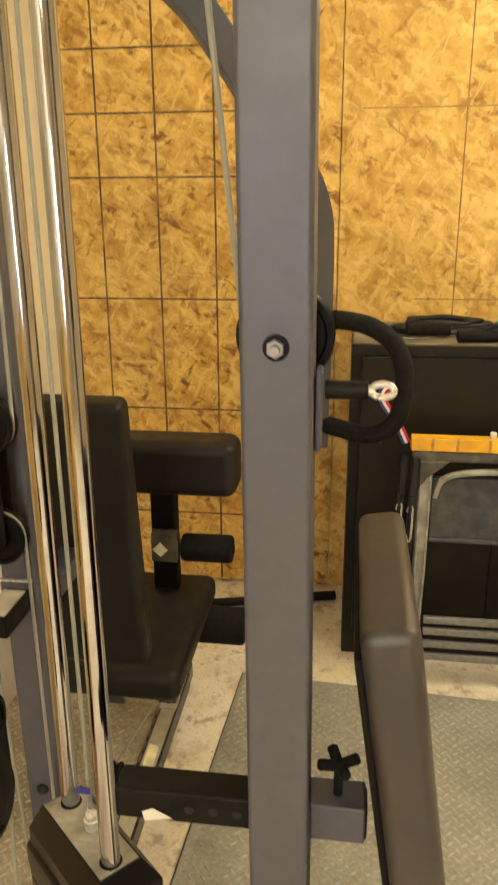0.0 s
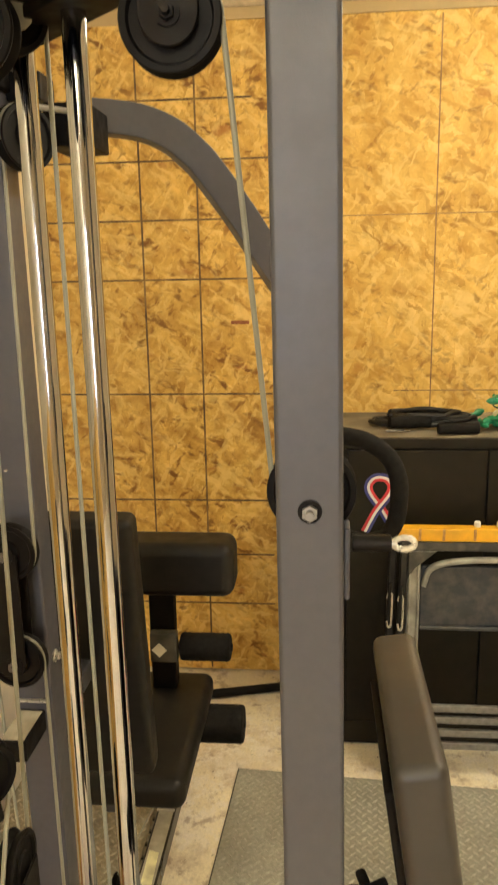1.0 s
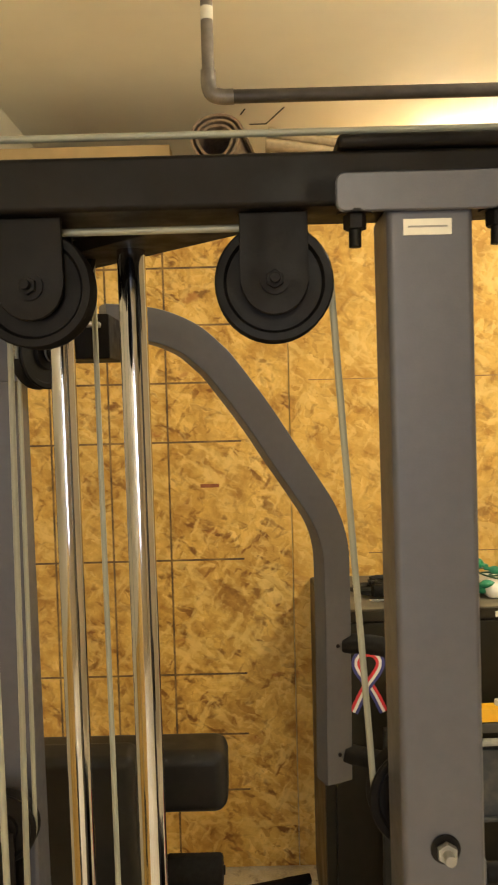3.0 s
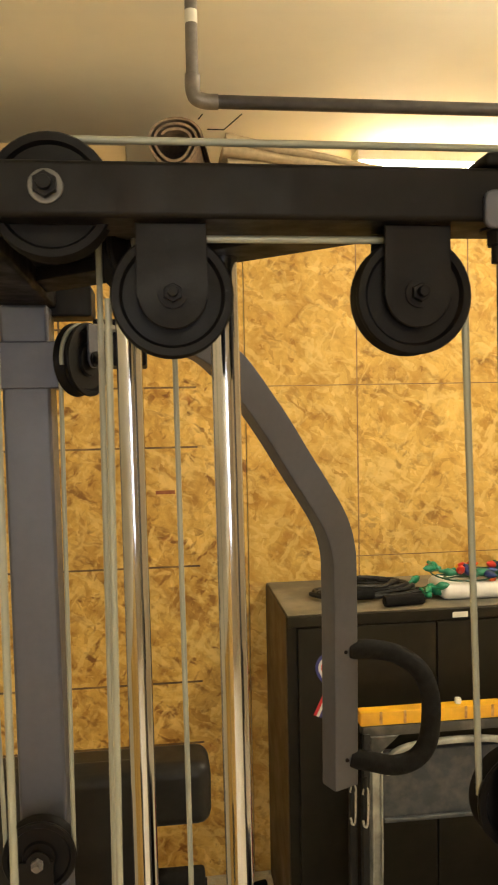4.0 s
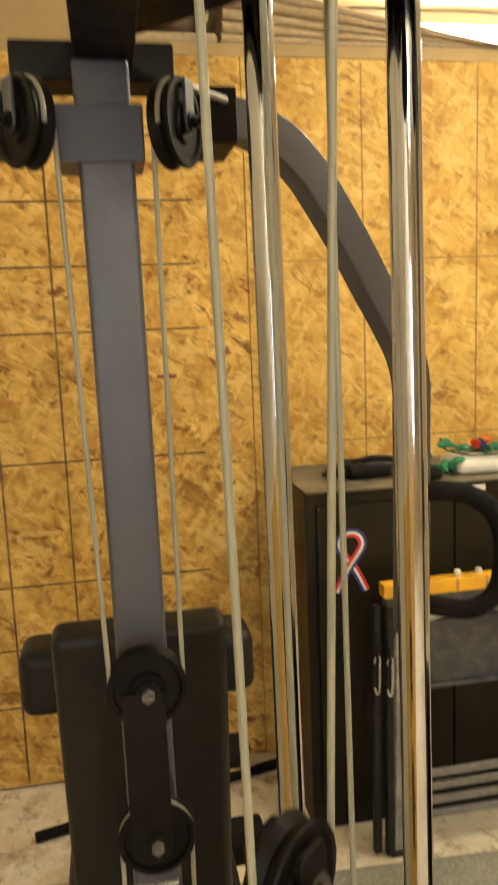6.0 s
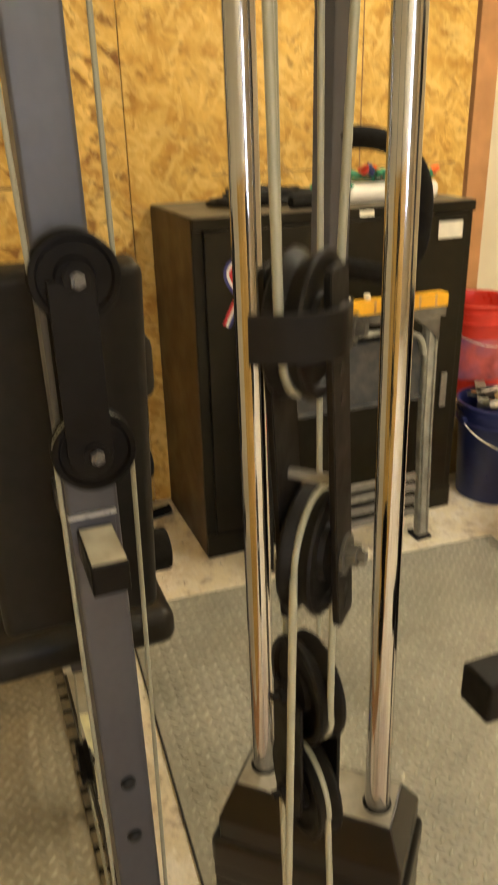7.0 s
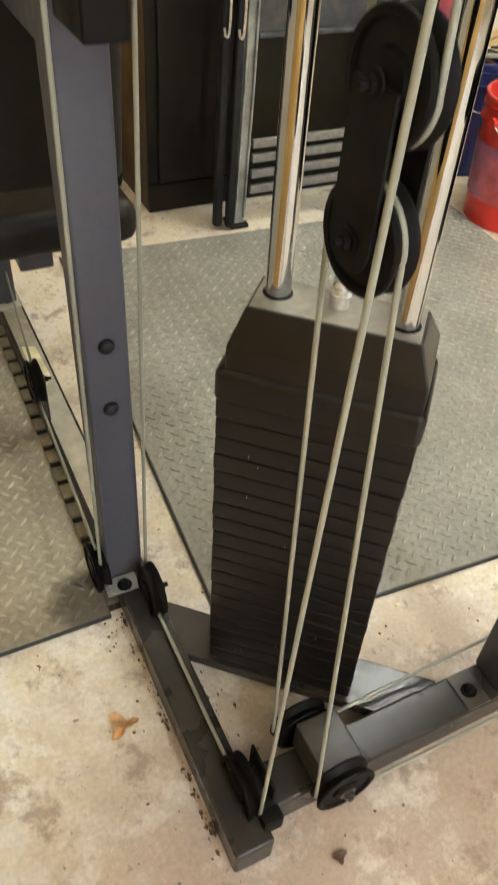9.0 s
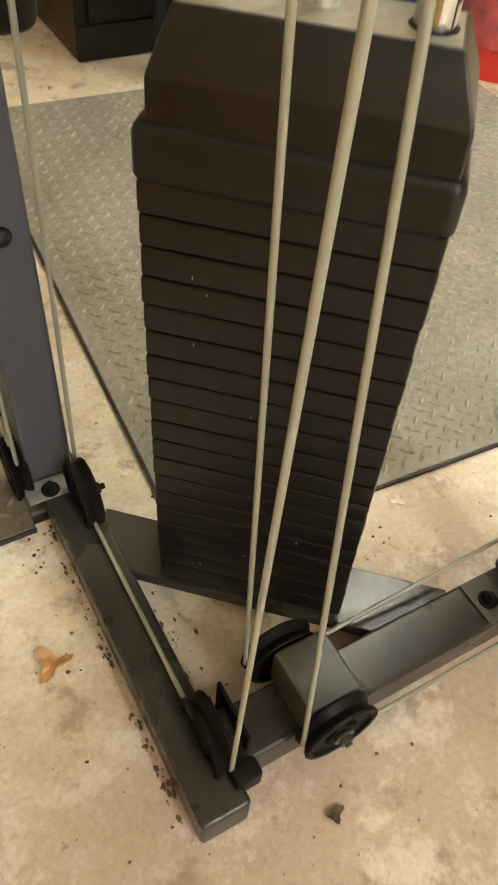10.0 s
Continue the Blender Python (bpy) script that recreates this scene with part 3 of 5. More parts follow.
box(0.203, 0.230, FY - 0.0017, FY - 0.0013, 1.8050, 1.8062, bm=lb)
part("print_bar", lb, LEG_GREY, lab)


# pulleys
def pulley(c, n, r=0.0425, w=0.022, parent=None, label=""):
    """A grooved nylon wheel about the axis n."""
    prof = [(0.006, -w * 0.5), (r * 0.42, -w * 0.5), (r * 0.46, -w * 0.34), (r * 0.80, -w * 0.34), (r * 0.85, -w * 0.5), (r * 0.97, -w * 0.5), (r, -w * 0.42),
            (r * 0.985, -w * 0.3), (r * 0.87, 0), (r * 0.985, w * 0.3), (r, w * 0.42), (r * 0.97, w * 0.5), (r * 0.85, w * 0.5), (r * 0.80, w * 0.34), (r * 0.46, w * 0.34),
            (r * 0.42, w * 0.5), (0.006, w * 0.5)]
    return part("pulley", lathe(prof, c, n, 40), WHEEL, parent or gym, label)


def strap(c, n, up, w, length, off, thick=0.003, round_end=True):
    """A hanging plate with a rounded end about c, running towards up."""
    c, n, up = Vector(c), Vector(n).normalized(), Vector(up).normalized()
    x = up.cross(n)
    out = [(w / 2, length), (-w / 2, length)]
    k = 10
    out += [(-w / 2 * math.cos(math.pi * i / k), -w / 2 * math.sin(math.pi * i / k)) for i in range(k + 1)]
    return prism(out, c + n * off, x, up, thick, 0.0008)


for c in ((0.112, 0.980, 1.774), (-0.060, 0.980, 1.774)):
    p = pulley(c, (0, 1, 0))
    for off in (-0.0165, 0.0165):
        part("pulley_bracket", strap(c, (0, 1, 0), (0, 0, 1), 0.048, 0.0475, off), BLACKP, p)
    part("pulley_bolt", hexbolt((c[0], c[1] - 0.018, c[2]), (0, -1, 0), 0.0065, 0.005), BLACKP, p)
pt = pulley((-0.140, 0.981, 1.841), (0, 1, 0))
part("washer", cyl((-0.140, FY, 1.841), (-0.140, FY - 0.0018, 1.841), 0.0112, 28, bevel=0.0005), GREYPL, pt)
part("pulley_bolt", hexbolt((-0.140, FY - 0.0012, 1.841), (0, -1, 0), 0.0085, 0.005, False, 0.004), BLACKP, pt)
# wheel over the stack, across the corner
CU = Vector((0.735, -0.678, 0))         # along the stack
CN = Vector((0.678, 0.735, 0))          # across it, away from the corner
STK = Vector((-0.0475, 1.1525, 0))
ps = pulley((-0.0865, 1.133, 1.838), (0.735, -0.678, 0), 0.0435)
part("pulley_bracket", strap((-0.0865, 1.133, 1.838), CU, (0, 0, 1), 0.046, 0.020, 0.016), LEG_GREY, ps)
# diagonal straps carrying the guide rods
for z0, z1, mt in ((1.829, 1.842, BLACKP), (0.028, 0.046, BEAM)):
    M = Matrix.Translation((STK.x, STK.y, 0)) @ Matrix.Rotation(math.atan2(CU.y, CU.x), 4, "Z")
    part("diagonal_strap", box(-0.19 if z0 < 1 else -0.24, 0.235, -0.056 if z0 < 1 else -0.03, 0.022 if z0 < 1 else 0.03, z0, z1, 0.002, m=M), mt, gym)

gus = prism([(-0.192, 1.270), (-0.192, 1.0115), (0.085, 1.0115)], (0, 0, 1.844), (1, 0, 0), (0, 1, 0), 0.003)
part("corner_gusset", gus, BLACKP, gym)

# guide rods
def rod_at(x, y, z):
    """A guide rod's axis at a height: both stand a little out of plumb."""
    return Vector((x - 0.006 * (z - 1.2), y + 0.015 * (z - 1.2), z))


RODS = ((-0.0958, 1.2017), (-0.0078, 1.1100))
for x, y in RODS:
    part("guide_rod", cyl(rod_at(x, y, 0.05), rod_at(x, y, 1.829), 0.0127, 32), CHROME, gym, "polished chrome guide rod")
    part("rod_collar", lathe([(0.0152, 0), (0.0152, 0.0008), (0.0146, 0.0012), (0.0131, 0.0012)], rod_at(x, y, 0.655), (0, 0, 1), 24), BLACKP, gym)

# weight stack
SM = Matrix.Translation((STK.x, STK.y, 0)) @ Matrix.Rotation(math.atan2(CU.y, CU.x), 4, "Z")
N_PLATES, Z0, Z1 = 19, 0.0610, 0.5520
pitch = (Z1 - Z0) / N_PLATES
plate_mesh = None
for i in range(N_PLATES):
    if plate_mesh is None:
        b0 = box(-0.1045, 0.1045, -0.057, 0.052, -pitch / 2, pitch / 2 - 0.0004, 0.0032, 2)
        ob = part("weight_plate", b0, IRON, gym)
        plate_mesh = ob.data
    else:
        ob = new("weight_plate", plate_mesh)
        flat_faces(ob)
        ob.parent = gym
        ob.matrix_parent_inverse = Matrix.Translation(-ORIGIN[gym.name])
    j = random.uniform(-0.0008, 0.0008)
    ob.matrix_basis = SM @ Matrix.Translation((j + 0.0095 - 0.0177 * pitch * (i + 0.5), j * 0.6, Z0 + pitch * (i + 0.5)))
lip = bmesh.new()
loops = []
for z, inset in ((0.5522, 0.0022), (0.5534, 0.0006), (0.5555, 0.0), (0.5820, 0.0), (0.5865, 0.0012), (0.5898, 0.0042), (0.5915, 0.0090)):
    loops.append([lip.verts.new(SM @ Vector((x + 0.0015, y - 0.003, z))) for x, y in roundrect(0.2140 - 2 * inset, 0.1130 - 2 * inset, 0.009 - inset * 0.5)])
for a, b_ in zip(loops, loops[1:]):
    for i in range(len(a)):
        lip.faces.new((a[i], a[(i + 1) % len(a)], b_[(i + 1) % len(a)], b_[i]))
lip.faces.new(loops[0])
lip.faces.new(loops[-1])
# Lip is slightly dusty and paler than IRON, its lit bevel painted in.
part("weight_plate", lip, surface("dusty_lit_plate", (0.0062, 0.0050, 0.0041), 0.36, 0.0, 0.08, 9, 0.06, (0.016, 0.014, 0.011), 0.3, 12, spec=0.30, rvar=0.03, bscale=260), gym)
cap = bmesh.new()
low = [(-0.0955, -0.054), (0.1020, -0.054), (0.1020, 0.048), (-0.0955, 0.048)]
top = [(-0.0830, -0.036), (0.0860, -0.036), (0.0860, 0.026), (-0.0830, 0.026)]
rings = [[cap.verts.new(SM @ Vector((x, y, z))) for x, y in r] for r, z in ((low, 0.586), (low, 0.618), (top, 0.655))]
for a, b_ in zip(rings, rings[1:]):
    for i in range(4):
        cap.faces.new((a[i], a[(i + 1) % 4], b_[(i + 1) % 4], b_[i]))
cap.faces.new(rings[0])
cap.faces.new(rings[-1])
bmesh.ops.bevel(cap, geom=list(cap.edges), offset=0.0022, segments=2, profile=0.5, affect="EDGES")
specks = bmesh.new()
srng = random.Random(21)
for i in range(11):
    u, z = srng.uniform(-0.09, 0.09), srng.uniform(0.08, 0.57)
    w, hgt = srng.uniform(0.0005, 0.0011), srng.uniform(0.0006, 0.0030)
    box(u, u + w, -0.0580, -0.0565, z, z + hgt, bm=specks, m=SM)
tagged(part("chipped_paint", specks, LEG_GREY, gym), kind="stuff")
capo = part("stack_cap", cap, IRON, gym, "black bevelled top weight of the stack", 22)
part("cap_dust", box(-0.0805, 0.0835, -0.0335, 0.0235, 0.6548, 0.6554, m=SM), surface("dusty_black", (0.26, 0.24, 0.19), 0.6, 0, 0.25, 60, 0.2, (0.10, 0.09, 0.07), 0.5, 18), capo)
pin = lathe([(0.0095, 0), (0.0095, 0.010), (0.0105, 0.0105), (0.0105, 0.0155), (0.0088, 0.016), (0.0088, 0.024), (0.0072, 0.026), (0.0045, 0.028), (0.004, 0.034)], (STK.x, STK.y, 0.655), (0, 0, 1), 20)
lift = part("lift_bolt", pin, ZINC, capo)
part("bolt_stem", cyl((STK.x, STK.y, 0.683), (STK.x, STK.y, 0.735), 0.0036, 12), ALU, lift)
part("tape_tag", box(STK.x - 0.016, STK.x + 0.004, STK.y - 0.005, STK.y - 0.0038, 0.716, 0.727, 0.0003), RIB_B, lift, "scrap of blue tape on the stem")

# swinging double wheel in front of the stack
DC = Vector((-0.119, 1.034, 0))
dn = Vector((-1.0, -0.05, 0)).normalized()
dd = Vector((0.05, -1.0, 0)).normalized()
dbl = part("pulley_link", strap((DC.x, DC.y, 0.801), dn, (0, 0, 1), 0.046, 0.102, 0.0165), BLACKP, gym)
part("link_plate", strap((DC.x, DC.y, 0.801), dn, (0, 0, 1), 0.046, 0.102, -0.0165), BLACKP, dbl)
for z in (0.903, 0.801):
    pulley((DC.x, DC.y, z), dn, parent=dbl)
    part("link_bolt", hexbolt(DC + Vector((0, 0, z)) + dn * 0.018, dn, 0.0065, 0.005), BLACKP, dbl)

# hanging carriage with two wheels, leaning a little
kn = Vector((0.70, -0.714, 0)).normalized()
kd = Vector((0.714, 0.70, 0)).normalized()
KC = Vector((-0.134, 0.992, 0))
lean = Vector((-0.013, -0.012, 0.150)).normalized()
KL, KH = KC + Vector((0, 0, 1.055)), KC + Vector((-0.013, -0.012, 1.206))
mid = (KL + KH) / 2 - lean * 0.010
car = part("pulley_carriage", prism(roundrect(0.030, 0.240, 0.006), mid + kn * 0.0175, kd, lean, 0.0045, 0.0008), BLACKP, gym, "black drilled carriage strap")
part("carriage_strap", prism(roundrect(0.038, 0.240, 0.006), mid - kn * 0.0175, kd, lean, 0.0045, 0.0008), BLACKP, car)
for d in (-0.040, -0.027, 0.110, 0.128):
    c0 = KL + lean * d + kn * 0.0198
    part("strap_hole", cyl(c0, c0 + kn * 0.0006, 0.0032, 10), BLUE_RUB, car)
pulley(KH, kn, 0.0415, parent=car)
pulley(KL, kn, parent=car)
gp = [Vector(p) for p in ((-0.194, 0.947, 1.211), (-0.178, 0.9395, 1.211), (-0.160, 0.936, 1.211), (-0.146, 0.940, 1.211), (-0.134, 0.955, 1.211))]
part("cable_guard", sweep(smooth_path(gp, 4), roundrect(0.003, 0.026, 0.001), up=(0, 0, 1)), BLACKP, car)
bar_c = KL + lean * 0.054
part("carriage_bar", cyl(bar_c - kn * 0.0155, bar_c + kn * 0.0155, 0.0032, 14), ALU, car)
for c in (KH, KL):
    part("carriage_bolt", hexbolt(c + kn * 0.0198, kn, 0.0085, 0.007, True, 0.005), GREYPL, car)

# double wheel at the left upright
LINKBOLT = surface("dull_bolt", (0.13, 0.12, 0.105), 0.45, 0.3, 0.2, 60, 0.1)
LX, LY = -0.2260, 1.322
lk = part("pulley_link", strap((LX, LY, 1.008), (0, -1, 0), (0, 0, 1), 0.044, 0.173, 0.0165), BLACKP, gym)
part("link_plate", strap((LX, LY, 1.008), (0, -1, 0), (0, 0, 1), 0.044, 0.173, -0.0165), BLACKP, lk)
for z in (1.181, 1.008):
    pulley((LX + 0.005, LY, z), (0, 1, 0), parent=lk)
    bo = part("link_bolt", hexbolt((LX + 0.005, LY - 0.0195, z), (0, -1, 0), 0.0075, 0.006, False, 0.005), LINKBOLT, lk)
    part("washer", cyl((LX + 0.005, LY - 0.018, z), (LX + 0.005, LY - 0.0205, z), 0.013, 24, bevel=0.0006), BLACKP, bo)

# stop bar on the left upright
sb = part("stop_bar", tube(-0.244, -0.204, 1.276, 1.372, 0.862, 0.899, 0.003), BLACKP, gym, "stub of dark tube with worn top")
part("worn_pad", box(-0.242, -0.206, 1.278, 1.355, 0.899, 0.9008, 0.0006), surface("scuffed_top", (0.36, 0.33, 0.25), 0.7, 0, 0.3, 50, 0.2, (0.10, 0.09, 0.07), 0.7, 25), sb)
part("stop_plate", box(-0.250, -0.200, 1.360, 1.3655, 0.856, 0.912, 0.001), GREY, sb)
part("plate_lip", box(-0.252, -0.198, 1.357, 1.3655, 0.9125, 0.9150, 0.0008), ZINC, sb)
for z in (0.506, 0.408):
    wf = part("frame_bolt", domebolt((-0.2195, 1.3645, z), (0, -1, 0), 0.0092), BLUE_RUB, gym)
    part("washer", cyl((-0.2195, 1.366, z), (-0.2195, 1.3645, z), 0.0105, 24, bevel=0.0004), BLACKP, wf)
part("frame_bolt", hexbolt((-0.194, 1.395, 0.975), (1, 0, 0), 0.007, 0.006), ZINC, gym)
wf = part("frame_bolt", hexbolt((0.2235, FY - 0.0015, 1.368), (0, -1, 0), 0.0075, 0.005, False, 0.008), ALU, gym)
part("washer", cyl((0.2235, FY, 1.368), (0.2235, FY - 0.002, 1.368), 0.0108, 24, bevel=0.0005), BLACKP, wf)
# foot brackets
part("foot_bracket", box(-0.256, -0.204, 1.333, 1.3655, BH, BH + 0.003, 0.001), ALU, gym)
part("foot_bolt", hexbolt((-0.226, 1.345, BH + 0.003), (0, 0, 1), 0.0075, 0.006), BLACKP, gym)
part("foot_bracket", box(0.150, 0.1895, 0.947, 1.003, BH, BH + 0.003, 0.001), DUSTY, gym)
part("foot_bolt", hexbolt((0.168, 0.972, BH + 0.003), (0, 0, 1), 0.0075, 0.006), BLACKP, gym)

# base wheels
p1 = pulley((-0.192, 0.985, 0.062), (1, 0, 0))
part("pulley_bracket", box(-0.164, -0.160, 0.955, 1.02, 0.02, 0.085, 0.001), BLACKP, p1)
part("slot_lug", box(-0.19, -0.162, 0.925, 0.945, 0.04, 0.072, 0.003), BLACKP, p1)
p2 = pulley((-0.078, 0.928, 0.080), (0, 1, 0))
part("pulley_bolt", hexbolt((-0.078, 0.916, 0.080), (0, -1, 0), 0.0075, 0.006, True, 0.003), DUSTY, p2)
p3 = pulley((-0.085, 1.025, 0.070), (0, 1, 0))
part("pulley_housing", tube(-0.105, -0.045, 0.938, 1.012, BH, 0.112, 0.004), DUSTY, gym)
p4 = pulley((-0.196, 1.303, 0.084), (1, 0, 0))
part("pulley_bolt", hexbolt((-0.184, 1.303, 0.084), (1, 0, 0), 0.007, 0.006), BLACKP, p4)
p5 = pulley((-0.254, 1.395, 0.062), (1, 0, 0))
p6 = pulley((-0.243, 1.790, 0.142), (1, 0, 0))
part("pulley_bracket", box(-0.231, -0.227, 1.772, 1.808, BH, 0.160, 0.001), DUSTY, p6)
part("pulley_bolt", hexbolt((-0.227, 1.790, 0.142), (1, 0, 0), 0.006, 0.006), BLACKP, p6)

# swivel wheels of the fly arms
yb = part("pivot_block", box(-0.318, -0.150, 1.40, 1.46, 1.811, 1.850, 0.004), BLACKP, gym)
part("pivot_plate", tube(-0.275, -0.188, 1.362, 1.43, 1.722, 1.778, 0.002), GREY, yb)
for sx in (-1, 1):
    c = (-0.2295 + sx * 0.072, 1.345, 1.754)
    p = pulley(c, (sx * 0.86, -0.5, 0), 0.043)
    part("pulley_bracket", strap(c, (sx * 0.86, -0.5, 0), (0, 0, 1), 0.020, 0.040, 0.015), GREY, p)
    part("pulley_bolt", hexbolt(Vector(c) + Vector((sx * 0.86, -0.5, 0)) * 0.017, (sx * 0.86, -0.5, 0), 0.006, 0.005), BLACKP, p)
    part("swivel_bar", cyl((c[0] + sx * 0.012, 1.352, 1.793), (c[0] + sx * 0.060, 1.40, 1.793), 0.004, 12), ALU, p)


# fly arms, swung back
ARM = ((-0.115, 1.515, 1.809), (-0.080, 1.532, 1.808), (-0.040, 1.546, 1.802), (0.000, 1.560, 1.785), (0.030, 1.573, 1.760), (0.050, 1.582, 1.738), (0.100, 1.602, 1.6685),
       (0.140, 1.617, 1.605), (0.175, 1.632, 1.551), (0.203, 1.647, 1.503), (0.218, 1.660, 1.455), (0.2215, 1.668, 1.40), (0.2215, 1.669, 1.25), (0.2195, 1.669, 1.052))


def fly_arm(s):
    X = lambda x: -0.2295 + s * (x + 0.2295)
    pts = [(X(x), y, z) for x, y, z in ARM]
    path = smooth_path(pts, 5)
    arm = part("fly_arm", sweep(path, roundrect(0.050, 0.038, 0.004, 2), up=(0.0, 1, 0)), GREY, gym, "curved blue-grey steel fly arm")
    part("arm_clamp", box(min(X(-0.15), X(-0.085)), max(X(-0.15), X(-0.085)), 1.40, 1.50, 1.750, 1.808, 0.003), BLACKP, arm)
    lp = [(X(0.235), 1.668, 1.282), (X(0.275), 1.667, 1.281), (X(0.318), 1.665, 1.271), (X(0.356), 1.663, 1.244), (X(0.375), 1.662, 1.205), (X(0.378), 1.662, 1.160), (X(0.371), 1.662, 1.115),
          (X(0.350), 1.663, 1.088), (X(0.315), 1.665, 1.078), (X(0.275), 1.667, 1.086), (X(0.235), 1.668, 1.096)]
    g = part("grip", sweep(smooth_path(lp, 5), circle(0.0165, 14), up=(0, 1, 0)), FOAM, arm, "black foam loop grip")
    for z in (1.284, 1.10):
        part("grip_bolt", hexbolt((X(0.2275), 1.661, z), (0, -1, 0), 0.006, 0.004), BLACKP, arm)
    return arm


fly_arm(1)
fly_arm(-1)

# right upright: wheel behind it, pull pin and plate
pr = pulley((0.2245, 1.032, 1.365), (0, 1, 0), 0.044)
pl = part("pin_plate", box(0.2545, 0.2600, 0.972, 1.0, 1.275, 1.345, 0.002), GREY, gym)
part("pull_pin", cyl((0.262, 0.985, 1.327), (0.298, 0.985, 1.327), 0.008, 16, bevel=0.001), BLACKP, pl)
eye = bmesh.new()
ringpts = [Vector((0.310 + 0.0095 * math.cos(a), 0.985, 1.327 + 0.0058 * math.sin(a))) for a in [2 * math.pi * i / 24 for i in range(25)]]
sweep(ringpts, circle(0.0030, 10), eye, up=(0, 1, 0))
cyl((0.290, 0.985, 1.327), (0.303, 0.985, 1.327), 0.0045, 12, eye)
part("pin_eye", eye, ZINC, pl)

# right station: sliding tube, knob and back pad
st = part("back_tube", tube(0.041, 0.318, 1.0095, 1.0495, 0.8235, 0.8635, 0.004), BLACKP, gym, "drilled dark tube across the upright")
hb = bmesh.new()
for x in (0.125, 0.152, 0.178):
    cyl((x, 1.0097, 0.8435), (x, 1.0085, 0.8435), 0.0052, 14, hb)
part("tube_hole", hb, BLUE_RUB, st)
part("torn_sticker", prism([(0, 0.006), (0.012, 0.012), (0.034, 0.0), (0.002, -0.006)], (0.072, 1.0089, 0.8295), (1, 0, 0), (0, 0, 1), 0.0006), PAPER, st)
sl = part("tube_sleeve", tube(0.2545, 0.316, 1.0085, 1.0525, 0.8205, 0.8665, 0.003), GREY, gym)
kb = cyl((0.286, 1.03, 0.8665), (0.286, 1.03, 0.907), 0.005, 12)
for a in (20, 110, 200, 290):
    d = Vector((math.cos(radians(a)), math.sin(radians(a)), 0.25))
    c0 = Vector((0.286, 1.03, 0.903))
    cyl(c0 + d * 0.004, c0 + d * 0.023, 0.0062, 12, kb, bevel=0.0025)
part("clamp_knob", kb, FOAM, sl, "black plastic cross knob")


def pad(x0, x1, y0, y1, z0, z1, r, mat=None, m=None, seg=4):
    return box(x0, x1, y0, y1, z0, z1, r, seg, m=m)


PM = Matrix.Translation((0.3245, 1.075, 1.124)) @ Matrix.Rotation(radians(-8.3), 4, "Y")
bp = part("back_pad", pad(-0.027, 0.027, -0.138, 0.138, -0.572, 0.0, 0.013, m=PM), PADTOP, gym, "black vinyl back pad, dusty along its edge")
part("pad_board", box(-0.036, -0.0272, -0.105, 0.105, -0.50, -0.045, 0.003, m=PM), BLACKP, bp)

# left station: bench with back pad, curl pad and rollers
BM = Matrix.Translation((-0.221, 1.62, 0.865)) @ Matrix.Rotation(radians(8.0), 4, "X")
bl = part("back_pad", pad(-0.121, 0.121, -0.03, 0.03, -0.285, 0.29, 0.016, m=BM), VINYL, gym, "tall black vinyl back pad")
seat = part("seat_pad", pad(-0.385, -0.055, 1.70, 2.18, 0.438, 0.510, 0.026), VINYL, gym, "black vinyl bench seat")
part("seat_frame", tube(-0.245, -0.19, 1.74, 2.25, 0.40, 0.437), GREY, seat)
part("seat_leg", tube(-0.245, -0.19, 2.20, 2.255, BH, 0.39), GREY, seat)
part("back_strut", tube(-0.245, -0.20, 1.424, 1.60, 0.82, 0.86), GREY, bl)
cp = part("curl_pad", pad(-0.46, 0.022, 2.03, 2.16, 0.785, 0.925, 0.03), VINYL, gym, "black vinyl curl pad")
part("curl_post", tube(-0.205, -0.140, 2.08, 2.12, 0.50, 0.79), BLACKP, cp)
part("post_clamp", box(-0.20, -0.13, 2.05, 2.08, 0.60, 0.68, 0.004), GREYPL, cp)
part("tag_label", prism([(0, 0.02), (0.02, 0), (0, -0.02), (-0.02, 0)], (-0.175, 2.047, 0.636), (1, 0, 0), (0, 0, 1), 0.001), PAPER, cp)
for x0, x1, y, z, r in ((-0.125, 0.006, 2.08, 0.632, 0.036), (-0.10, 0.034, 2.10, 0.398, 0.050)):
    ro = part("leg_roller", cyl((x0, y, z), (x1, y, z), r, 28, bevel=0.008), FOAM, gym, "black foam leg roller")
    part("roller_axle", cyl((-0.20, y, z), (x1 + 0.004, y, z), 0.010, 14), BLACKP, ro)

# cables
def wrapped_cable(c, side, r, a0, a1):
    """The cable in a wheel's groove, from the angle a0 to a1 between side and the vertical."""
    c, u = Vector(c), Vector(side).normalized()
    arc = [radians(a0 + (a1 - a0) * i / 18) for i in range(19)]
    pts = [c + u * r * math.cos(a) + Vector((0, 0, r * math.sin(a))) for a in arc]
    return part("cable", sweep(pts, circle(0.0027, 8), up=u.cross(Vector((0, 0, 1)))), CABLE, gym, smooth=60)


wrapped_cable(KL, kd, 0.0378, 0, 180)
wrapped_cable(KH, kd, 0.0378, 180, 360)
wrapped_cable((LX + 0.005, LY, 1.181), (1, 0, 0), 0.0385, 180, 360)
wrapped_cable((LX + 0.005, LY, 1.008), (1, 0, 0), 0.0385, 0, 180)
wrapped_cable((DC.x, DC.y, 0.903), dd, 0.0378, 180, 360)
wrapped_cable((DC.x, DC.y, 0.801), dd, 0.0378, 0, 180)
wrapped_cable((0.112, 0.980, 1.774), (1, 0, 0), 0.0405, 0, 90)
